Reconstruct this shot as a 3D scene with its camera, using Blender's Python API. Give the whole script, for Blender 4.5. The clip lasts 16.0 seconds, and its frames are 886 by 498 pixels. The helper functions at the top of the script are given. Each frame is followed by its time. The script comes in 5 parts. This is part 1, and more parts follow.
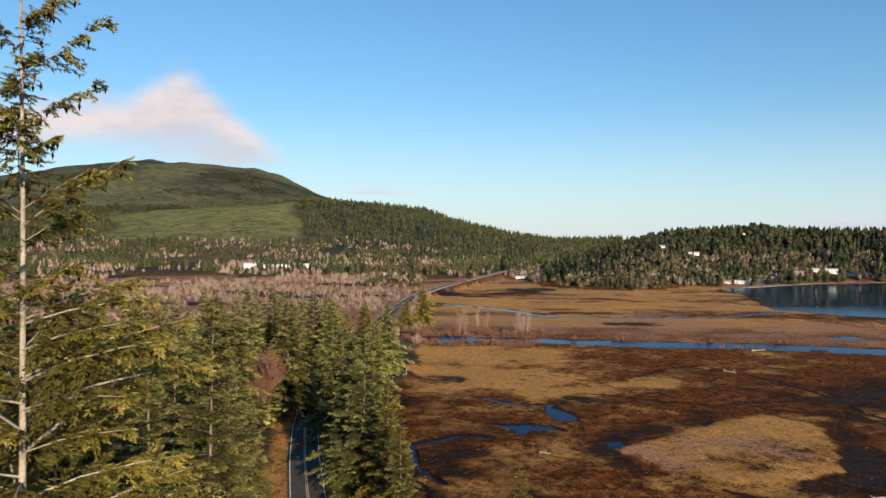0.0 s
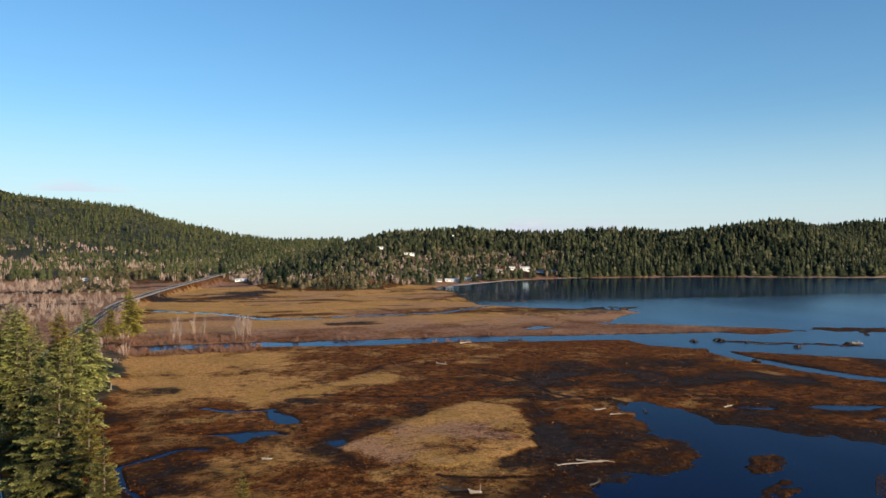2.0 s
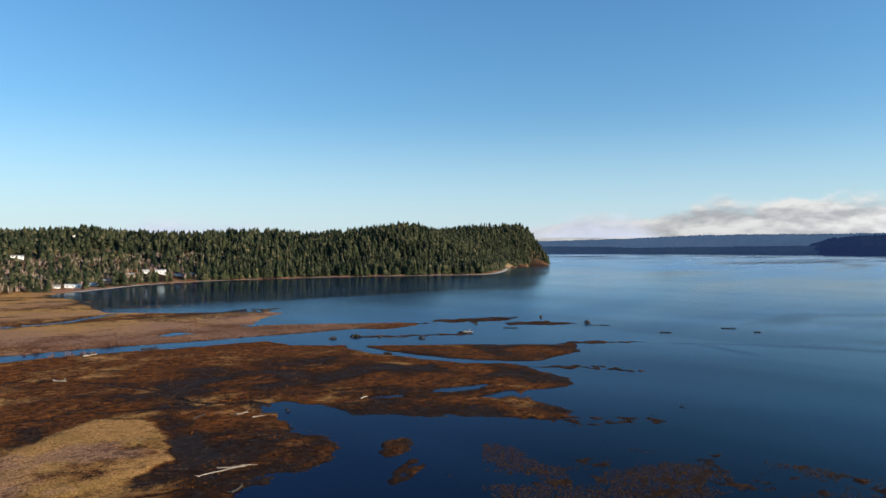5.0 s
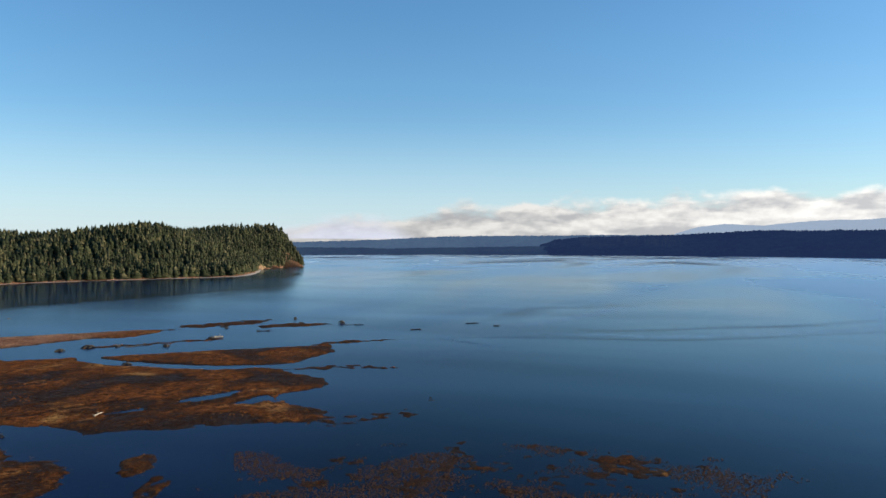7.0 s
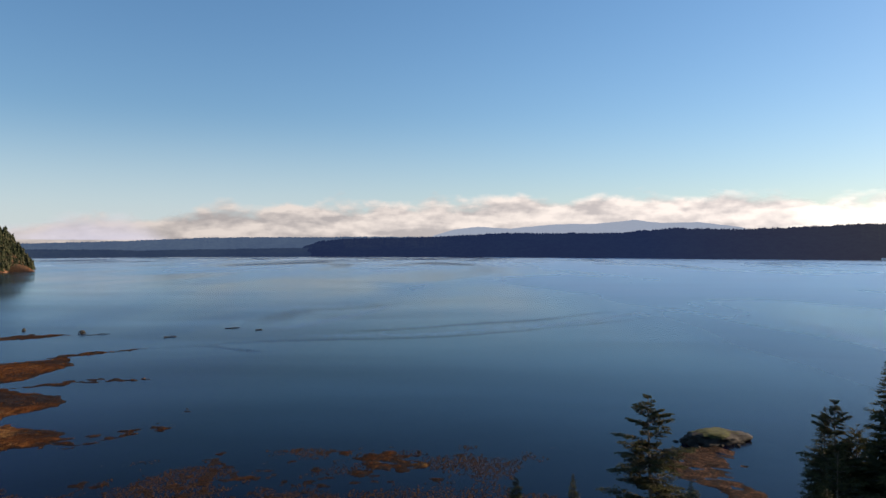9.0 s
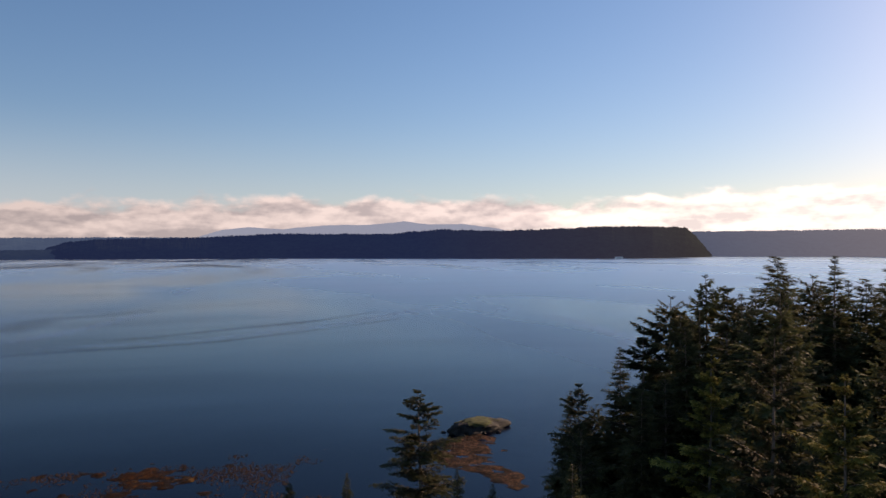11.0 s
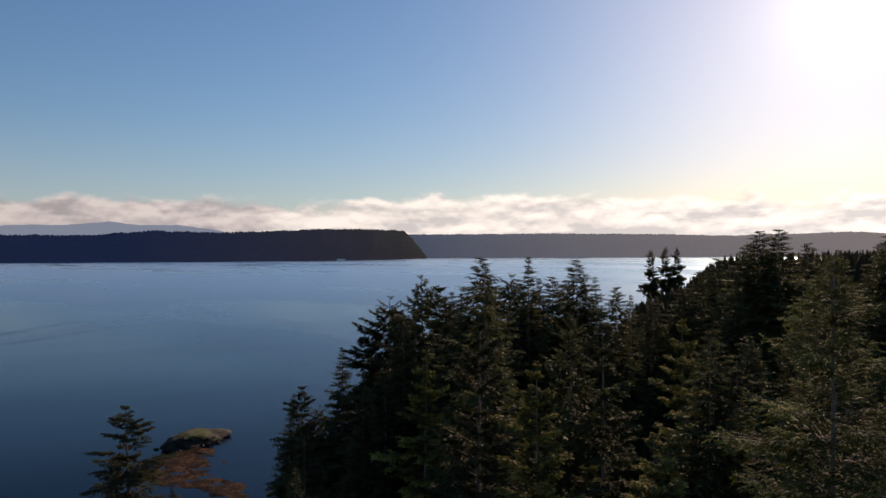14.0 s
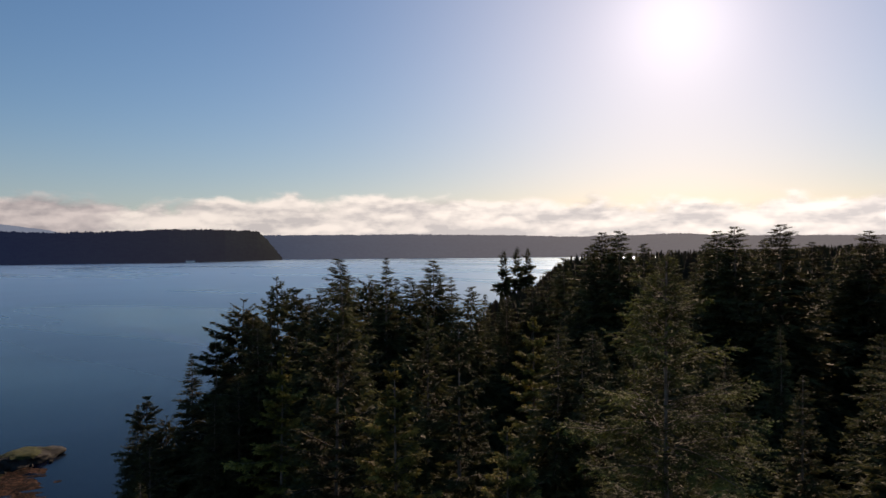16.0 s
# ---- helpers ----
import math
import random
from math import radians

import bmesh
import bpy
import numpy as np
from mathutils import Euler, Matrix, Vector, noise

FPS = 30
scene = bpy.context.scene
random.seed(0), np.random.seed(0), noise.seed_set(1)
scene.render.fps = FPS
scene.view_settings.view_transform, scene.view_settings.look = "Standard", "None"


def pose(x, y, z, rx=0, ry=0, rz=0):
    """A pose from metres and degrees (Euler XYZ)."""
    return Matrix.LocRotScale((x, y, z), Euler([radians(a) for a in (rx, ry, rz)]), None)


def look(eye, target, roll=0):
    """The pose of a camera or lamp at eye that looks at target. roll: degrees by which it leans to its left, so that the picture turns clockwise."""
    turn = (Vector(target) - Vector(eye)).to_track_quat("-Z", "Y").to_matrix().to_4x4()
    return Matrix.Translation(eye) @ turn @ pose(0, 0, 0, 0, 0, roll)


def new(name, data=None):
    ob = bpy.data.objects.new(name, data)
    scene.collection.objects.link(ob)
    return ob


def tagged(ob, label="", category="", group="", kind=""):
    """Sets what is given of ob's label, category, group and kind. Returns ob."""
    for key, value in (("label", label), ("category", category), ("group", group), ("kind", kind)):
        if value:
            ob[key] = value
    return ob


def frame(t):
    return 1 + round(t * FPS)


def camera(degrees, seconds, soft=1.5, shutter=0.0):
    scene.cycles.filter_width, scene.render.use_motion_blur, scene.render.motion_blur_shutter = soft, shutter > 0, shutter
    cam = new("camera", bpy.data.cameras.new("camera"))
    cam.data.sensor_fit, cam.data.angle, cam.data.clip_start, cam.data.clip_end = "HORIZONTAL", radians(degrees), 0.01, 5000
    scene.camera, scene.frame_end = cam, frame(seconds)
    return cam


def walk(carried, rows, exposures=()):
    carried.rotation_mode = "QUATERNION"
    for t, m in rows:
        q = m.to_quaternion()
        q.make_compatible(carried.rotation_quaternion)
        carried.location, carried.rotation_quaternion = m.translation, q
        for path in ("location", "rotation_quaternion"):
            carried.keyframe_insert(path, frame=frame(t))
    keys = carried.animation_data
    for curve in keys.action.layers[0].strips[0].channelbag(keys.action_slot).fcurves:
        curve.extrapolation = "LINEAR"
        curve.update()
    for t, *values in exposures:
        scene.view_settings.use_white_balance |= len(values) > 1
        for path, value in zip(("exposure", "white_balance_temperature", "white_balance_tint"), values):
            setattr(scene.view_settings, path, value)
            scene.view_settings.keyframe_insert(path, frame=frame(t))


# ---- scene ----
cam = camera(63.24, 16.0, soft=1.5)
EYE = 52.0
# seconds, heading (degrees clockwise from +y), tilt, lean
TURN = (
    (0.0, 0.0, -0.68, 0.17), (0.5, 6.12, -0.63, 0.16), (1.0, 12.09, -0.59, 0.12), (1.5, 17.09, -0.55, 0.10),
    (2.0, 21.9, -0.51, 0.08), (2.5, 26.6, -0.48, 0.07), (3.0, 31.35, -0.45, 0.07), (3.5, 35.99, -0.42, 0.09),
    (4.0, 40.66, -0.38, 0.13), (4.2, 42.5, -0.36, 0.14), (6.3, 62.4, -0.27, 0.12), (6.5, 64.45, -0.25, 0.10),
    (7.0, 69.19, -0.21, 0.09), (7.5, 73.89, -0.17, 0.10), (8.0, 78.5, -0.15, 0.08), (8.5, 83.22, -0.11, 0.02),
    (9.0, 87.82, -0.07, 0.0), (9.5, 92.48, -0.05, -0.04), (10.0, 97.08, -0.05, -0.09), (10.2, 98.9, -0.05, -0.12),
    (12.5, 117.2, 0.04, -0.25), (13.0, 120.75, 0.06, -0.26), (13.5, 124.19, 0.06, -0.29), (14.0, 127.56, 0.05, -0.33),
    (14.5, 130.53, 0.04, -0.38), (15.0, 133.28, 0.03, -0.42), (15.5, 136.09, 0.04, -0.45), (16.0, 138.85, 0.04, -0.48))
walk(cam, [(t, pose(0, 0, EYE, 90 + tilt, 0, -yaw) @ pose(0, 0, 0, 0, 0, lean)) for t, yaw, tilt, lean in TURN],
     exposures=((0.0, 0.47, 7100, 13), (4.0, 0.47, 6480, 10), (7.0, 0.57, 6750, 11), (8.6, 0.42, 7250, 19), (10.0, 0.32, 7650, 21), (12.3, -0.05, 8050, 44), (13.2, -0.15, 7450, 25), (16.0, -0.42, 7400, 25)))

# ---- light ----
SUN_AZ, SUN_EL = 157.0, 17.0
world = bpy.data.worlds.new("sky")
scene.world = world
world.use_nodes = True
wn = world.node_tree.nodes
sky = wn.new("ShaderNodeTexSky")
sky.sky_type, sky.sun_disc = "NISHITA", False
sky.sun_elevation, sky.sun_rotation = radians(SUN_EL), radians(SUN_AZ)
sky.air_density, sky.dust_density, sky.ozone_density = 1.0, 0.34, 4.2
clear_air = wn.new("ShaderNodeHueSaturation")
clear_air.inputs["Saturation"].default_value = 1.12
clear_air.inputs["Hue"].default_value = 0.4955
world.node_tree.links.new(sky.outputs["Color"], clear_air.inputs["Color"])


def sky_math(kind, op, a, b):
    n = wn.new("ShaderNode" + kind)
    n.operation = op
    for i, v in enumerate((a, b)):
        if isinstance(v, bpy.types.NodeSocket):
            world.node_tree.links.new(v, n.inputs[i])
        else:
            n.inputs[i].default_value = v
    return n.outputs["Value"] if op == "DOT_PRODUCT" else n.outputs[0]


# the white of the low sky under the sun is held back, and the sun has its ring of bright air
to_sun = Vector((math.sin(radians(SUN_AZ)) * math.cos(radians(SUN_EL)), math.cos(radians(SUN_AZ)) * math.cos(radians(SUN_EL)), math.sin(radians(SUN_EL))))
light_of = sky_math("VectorMath", "DOT_PRODUCT", clear_air.outputs["Color"], (0.25, 0.6, 0.15))
held = sky_math("Math", "ADD", sky_math("Math", "MULTIPLY", light_of, 0.055), 1.0)
soft_sky = sky_math("VectorMath", "DIVIDE", clear_air.outputs["Color"], held)
nearness = sky_math("Math", "MAXIMUM", sky_math("VectorMath", "DOT_PRODUCT", wn.new("ShaderNodeTexCoord").outputs["Generated"], to_sun), 0.0)
ring = sky_math("Math", "MULTIPLY", sky_math("Math", "POWER", nearness, 330.0), 2.6)
ring = sky_math("Math", "ADD", ring, sky_math("Math", "MULTIPLY", sky_math("Math", "POWER", nearness, 24.0), 1.4))
tinted = sky_math("VectorMath", "MULTIPLY", (0.98, 0.95, 0.98), ring)
world.node_tree.links.new(sky_math("VectorMath", "ADD", soft_sky, tinted), wn["Background"].inputs["Color"])
wn["Background"].inputs["Strength"].default_value = 0.138
sun = new("sun", bpy.data.lights.new("sun", "SUN"))
sun.data.energy, sun.data.angle, sun.data.color = 5.0, radians(0.53), (1.0, 0.84, 0.62)


def bearing(az, r, z=0.0):
    """A place by its heading from the hovering point and its distance."""
    return Vector((r * math.sin(radians(az)), r * math.cos(radians(az)), z))


sun.matrix_world = look(bearing(SUN_AZ, 100, 100 * math.tan(radians(SUN_EL))), (0, 0, 0))


# ---- materials ----
def graph(name):
    m = bpy.data.materials.new(name)
    m.use_nodes = True
    nodes, links = m.node_tree.nodes, m.node_tree.links
    bsdf = nodes["Principled BSDF"]

    def node(kind, inputs=None, **settings):
        n = nodes.new("ShaderNode" + kind)
        for k, v in settings.items():
            setattr(n, k, v)
        for k, v in (inputs or {}).items():
            if isinstance(v, bpy.types.NodeSocket):
                links.new(v, n.inputs[k])
            else:
                n.inputs[k].default_value = v
        return n

    return m, node, links, bsdf


def rgb(c):
    return (*c, 1.0)


def mixed(node, fac, a, b, mode="MIX"):
    n = node("MixRGB", {0: fac}, blend_type=mode)
    for i, v in ((1, a), (2, b)):
        if isinstance(v, bpy.types.NodeSocket):
            n.id_data.links.new(v, n.inputs[i])
        else:
            n.inputs[i].default_value = rgb(v)
    return n.outputs[0]


def noise_of(node, scale, detail=4.0, rough=0.6, vector=None, dist=0.0):
    n = node("TexNoise", {"Scale": scale, "Detail": detail, "Roughness": rough, "Distortion": dist})
    if vector is None:
        vector = node("NewGeometry").outputs["Position"]
    n.id_data.links.new(vector, n.inputs["Vector"])
    return n.outputs["Fac"]


def simple(name, a, b, scale, rough=0.8, bump=0.0, metal=0.0, coords="Object", spec=0.3):
    """Two colours mottled at two scales, with fine relief."""
    m, node, links, bsdf = graph(name)
    v = node("TexCoord").outputs[coords]
    coarse, fine = noise_of(node, scale, 3, 0.6, v), noise_of(node, scale * 7, 3, 0.7, v)
    both = node("Math", {0: coarse, 1: fine}, operation="ADD").outputs[0]
    links.new(mixed(node, node("MapRange", {0: both, 1: 0.7, 2: 1.3}).outputs[0], a, b), bsdf.inputs["Base Color"])
    bsdf.inputs["Roughness"].default_value, bsdf.inputs["Metallic"].default_value = rough, metal
    bsdf.inputs["Specular IOR Level"].default_value = spec
    if bump:
        b_ = node("Bump", {"Height": fine, "Strength": bump})
        links.new(b_.outputs[0], bsdf.inputs["Normal"])
    return m


def foliage(name, dark, light, tip, scale=0.35, glow=0.3, limbs=False):
    """Needles: dark and light patches, single sprays that differ, some light through them."""
    m, node, links, bsdf = graph(name)
    geo = node("NewGeometry")
    v = node("TexCoord").outputs["Object"]
    patch = node("MapRange", {0: noise_of(node, scale, 3, 0.6, v), 1: 0.35, 2: 0.65}).outputs[0]
    one = mixed(node, patch, dark, light)
    isl = geo.outputs["Random Per Island"]
    if limbs:
        # lit limb ends and a shaded brown inner crown are painted in along each limb
        outer = node("Attribute", attribute_name="outer").outputs["Fac"]
        lit_end = node("Math", {0: node("MapRange", {0: outer, 1: 0.45, 2: 0.95}).outputs[0], 1: node("MapRange", {0: isl, 1: 0.15, 2: 1.0}).outputs[0]}, operation="MULTIPLY").outputs[0]
        inner_dark = mixed(node, isl, dark, (0.042, 0.030, 0.018))
        one = mixed(node, node("MapRange", {0: outer, 1: 0.12, 2: 0.5}).outputs[0], inner_dark, one)
        two = mixed(node, lit_end, one, tip)
    else:
        two = mixed(node, node("MapRange", {0: isl, 1: 0.66, 2: 1.0}).outputs[0], one, tip)
    own = node("ObjectInfo").outputs["Random"]
    hsv = node("HueSaturation", {"Color": two, "Hue": node("MapRange", {0: own, 3: 0.485, 4: 0.515}).outputs[0],
                                 "Value": node("MapRange", {0: own, 3: 0.8, 4: 1.2}).outputs[0]})
    links.new(hsv.outputs[0], bsdf.inputs["Base Color"])
    bsdf.inputs["Roughness"].default_value = 0.75
    bsdf.inputs["Specular IOR Level"].default_value = 0.08
    tr = node("BsdfTranslucent", {"Color": hsv.outputs[0]})
    mx = node("MixShader", {0: glow, 1: bsdf.outputs[0], 2: tr.outputs[0]})
    links.new(mx.outputs[0], m.node_tree.nodes["Material Output"].inputs["Surface"])
    return m


def ground_material():
    m, node, links, bsdf = graph("marsh_and_woodland_ground")
    at = node("Attribute", attribute_name="cover")
    sep = node("SeparateColor", {0: at.outputs["Color"]})
    dry, red, wet = sep.outputs[0], sep.outputs[1], sep.outputs[2]
    wood = at.outputs["Alpha"]
    cut = node("Attribute", attribute_name="pasture_and_haze").outputs["Fac"]
    pos = node("NewGeometry").outputs["Position"]
    n1, n2, n3 = noise_of(node, 0.035, 5, 0.65, pos), noise_of(node, 0.25, 5, 0.7, pos), noise_of(node, 1.6, 4, 0.75, pos)
    base = mixed(node, node("MapRange", {0: n2, 1: 0.4, 2: 0.62}).outputs[0], (0.040, 0.0135, 0.004), (0.20, 0.064, 0.014))
    base = mixed(node, node("MapRange", {0: n3, 1: 0.52, 2: 0.75, 4: 0.7}).outputs[0], base, (0.40, 0.15, 0.030))
    tan = mixed(node, node("MapRange", {0: n3, 1: 0.35, 2: 0.65}).outputs[0], (0.30, 0.140, 0.042), (0.68, 0.375, 0.135))
    tan = mixed(node, node("MapRange", {0: n1, 1: 0.45, 2: 0.6, 4: 0.5}).outputs[0], tan, (0.30, 0.19, 0.05))
    f = node("Math", {0: dry, 1: node("MapRange", {0: node("Math", {0: n2, 1: n3}, operation="ADD").outputs[0], 1: 0.5, 2: 1.5, 3: -0.5, 4: 0.5}).outputs[0]}, operation="ADD", use_clamp=True).outputs[0]
    col = mixed(node, node("MapRange", {0: f, 1: 0.25, 2: 0.75}).outputs[0], base, tan)
    col = mixed(node, red, col, mixed(node, node("MapRange", {0: n3, 1: 0.35, 2: 0.65}).outputs[0], (0.23, 0.105, 0.065), (0.50, 0.295, 0.190)))
    fw = node("Math", {0: wet, 1: node("MapRange", {0: node("Math", {0: n2, 1: n3}, operation="ADD").outputs[0], 1: 0.5, 2: 1.5, 3: -0.6, 4: 0.6}).outputs[0]}, operation="ADD", use_clamp=True).outputs[0]
    col = mixed(node, node("MapRange", {0: fw, 1: 0.35, 2: 0.65}).outputs[0], col, mixed(node, n3, (0.007, 0.004, 0.003), (0.040, 0.018, 0.007)))
    n4 = noise_of(node, 0.55, 5, 0.7, pos)
    gaps = node("MapRange", {0: n4, 1: 0.50, 2: 0.40, 3: 0.0, 4: 0.66}).outputs[0]
    gaps = node("Math", {0: gaps, 1: node("MapRange", {0: f, 1: 0.5, 2: 1.1, 3: 1.0, 4: 0.3}).outputs[0]}, operation="MULTIPLY").outputs[0]
    col = mixed(node, gaps, col, (0.012, 0.005, 0.003))
    tufts = node("MapRange", {0: n4, 1: 0.58, 2: 0.72, 3: 0.0, 4: 0.32}).outputs[0]
    col = mixed(node, tufts, col, (0.50, 0.24, 0.06))
    col = mixed(node, wood, col, mixed(node, node("MapRange", {0: n2, 1: 0.4, 2: 0.6}).outputs[0], (0.042, 0.050, 0.034), (0.110, 0.100, 0.066)))
    n0 = noise_of(node, 0.006, 5, 0.65, pos)
    hills = node("Math", {0: wood, 1: node("MapRange", {0: n0, 1: 0.46, 2: 0.56}).outputs[0]}, operation="MULTIPLY").outputs[0]
    # blue-grey patches put the haze of distance into the wooded ground's colour
    col = mixed(node, node("Math", {0: hills, 1: 0.75}, operation="MULTIPLY").outputs[0], col, (0.018, 0.029, 0.024))
    n5 = noise_of(node, 0.022, 6, 0.8, pos)
    speck = node("Math", {0: wood, 1: node("MapRange", {0: n5, 1: 0.50, 2: 0.60, 3: 0.0, 4: 0.65}).outputs[0]}, operation="MULTIPLY").outputs[0]
    col = mixed(node, cut, col, mixed(node, node("MapRange", {0: n1, 1: 0.35, 2: 0.65}).outputs[0], (0.100, 0.118, 0.046), (0.205, 0.205, 0.078)))
    col = mixed(node, speck, col, (0.016, 0.025, 0.021))
    links.new(col, bsdf.inputs["Base Color"])
    links.new(node("MapRange", {0: fw, 1: 0.5, 2: 0.9, 3: 0.95, 4: 0.6}).outputs[0], bsdf.inputs["Roughness"])
    bsdf.inputs["Specular IOR Level"].default_value = 0.06
    b = node("Bump", {"Height": node("Math", {0: n2, 1: n3}, operation="ADD").outputs[0], "Strength": 1.0, "Distance": 0.9})
    links.new(b.outputs[0], bsdf.inputs["Normal"])
    return m


def water_material():
    """Clear dark water: the bed shows through, the sky is mirrored by Fresnel with an IOR varied in bands and
    southward, and roughness in long bands.
    """
    m, node, links, bsdf = graph("bay_water")
    pos = node("NewGeometry").outputs["Position"]
    st = node("Mapping", {"Vector": pos, "Scale": (0.35, 1.0, 1.0), "Rotation": (0, 0, radians(20))}).outputs[0]
    slow = noise_of(node, 0.004, 3, 0.5, st, 0.6)
    # the cove under the headland lies out of the wind
    xyz = node("SeparateXYZ", {0: pos})
    open_x = node("MapRange", {0: xyz.outputs[0], 1: 900.0, 2: 1800.0}, interpolation_type="SMOOTHSTEP").outputs[0]
    open_y = node("MapRange", {0: xyz.outputs[1], 1: 620.0, 2: 330.0}, interpolation_type="SMOOTHSTEP").outputs[0]
    wind = node("Math", {0: open_x, 1: open_y}, operation="MAXIMUM").outputs[0]
    rough = node("MapRange", {0: slow, 1: 0.25, 2: 0.75, 3: 0.11, 4: 0.31}, interpolation_type="SMOOTHSTEP").outputs[0]
    rough = node("Math", {0: rough, 1: node("MapRange", {0: wind, 3: 0.55, 4: 1.0}).outputs[0]}, operation="MULTIPLY").outputs[0]
    # rougher to the south, so it mirrors more of the bright sky
    south_rough = node("MapRange", {0: xyz.outputs[1], 1: 60.0, 2: -260.0, 3: 0.0, 4: 0.08}, interpolation_type="SMOOTHSTEP").outputs[0]
    rough = node("Math", {0: rough, 1: south_rough}, operation="ADD").outputs[0]
    gloss = node("BsdfGlossy", {"Color": (0.72, 0.90, 1.0, 1.0), "Roughness": rough})
    clear = node("BsdfTransparent", {"Color": (0.14, 0.12, 0.16, 1.0)})
    # body colour is bluer to the north
    north_blue = node("MapRange", {0: xyz.outputs[1], 1: 70.0, 2: 130.0}, interpolation_type="SMOOTHSTEP").outputs[0]
    body = node("BsdfDiffuse", {"Color": mixed(node, north_blue, (0.0016, 0.0017, 0.013), (0.0030, 0.0032, 0.040))})
    clear = node("MixShader", {0: 0.55, 1: clear.outputs[0], 2: body.outputs[0]})
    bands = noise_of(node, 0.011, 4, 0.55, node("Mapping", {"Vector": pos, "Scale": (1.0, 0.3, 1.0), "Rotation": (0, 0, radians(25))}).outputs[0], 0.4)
    # IOR drift paints in weaker reflection to the north, stronger towards the sun
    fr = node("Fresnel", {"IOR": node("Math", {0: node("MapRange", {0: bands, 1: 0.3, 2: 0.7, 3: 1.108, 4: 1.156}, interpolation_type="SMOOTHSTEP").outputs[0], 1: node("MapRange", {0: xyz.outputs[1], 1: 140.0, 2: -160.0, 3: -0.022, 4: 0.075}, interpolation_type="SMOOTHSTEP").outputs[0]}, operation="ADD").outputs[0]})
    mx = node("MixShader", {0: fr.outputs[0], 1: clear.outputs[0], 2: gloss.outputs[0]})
    links.new(mx.outputs[0], m.node_tree.nodes["Material Output"].inputs["Surface"])
    return m


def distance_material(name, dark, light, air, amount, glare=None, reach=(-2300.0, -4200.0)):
    """Far woods; haze is painted in as a glow (air), paler towards the south (glare)."""
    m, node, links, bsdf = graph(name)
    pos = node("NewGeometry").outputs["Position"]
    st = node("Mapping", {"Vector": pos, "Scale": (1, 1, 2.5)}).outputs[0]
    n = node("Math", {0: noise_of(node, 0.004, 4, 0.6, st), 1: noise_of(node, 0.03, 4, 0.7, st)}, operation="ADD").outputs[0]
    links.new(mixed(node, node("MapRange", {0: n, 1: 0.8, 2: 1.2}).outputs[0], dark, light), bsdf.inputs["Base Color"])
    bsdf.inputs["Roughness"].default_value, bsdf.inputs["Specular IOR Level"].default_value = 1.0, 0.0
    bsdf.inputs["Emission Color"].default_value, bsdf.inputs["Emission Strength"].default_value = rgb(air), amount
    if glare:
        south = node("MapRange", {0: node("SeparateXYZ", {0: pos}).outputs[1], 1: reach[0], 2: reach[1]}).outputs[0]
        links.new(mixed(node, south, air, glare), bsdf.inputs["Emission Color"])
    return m


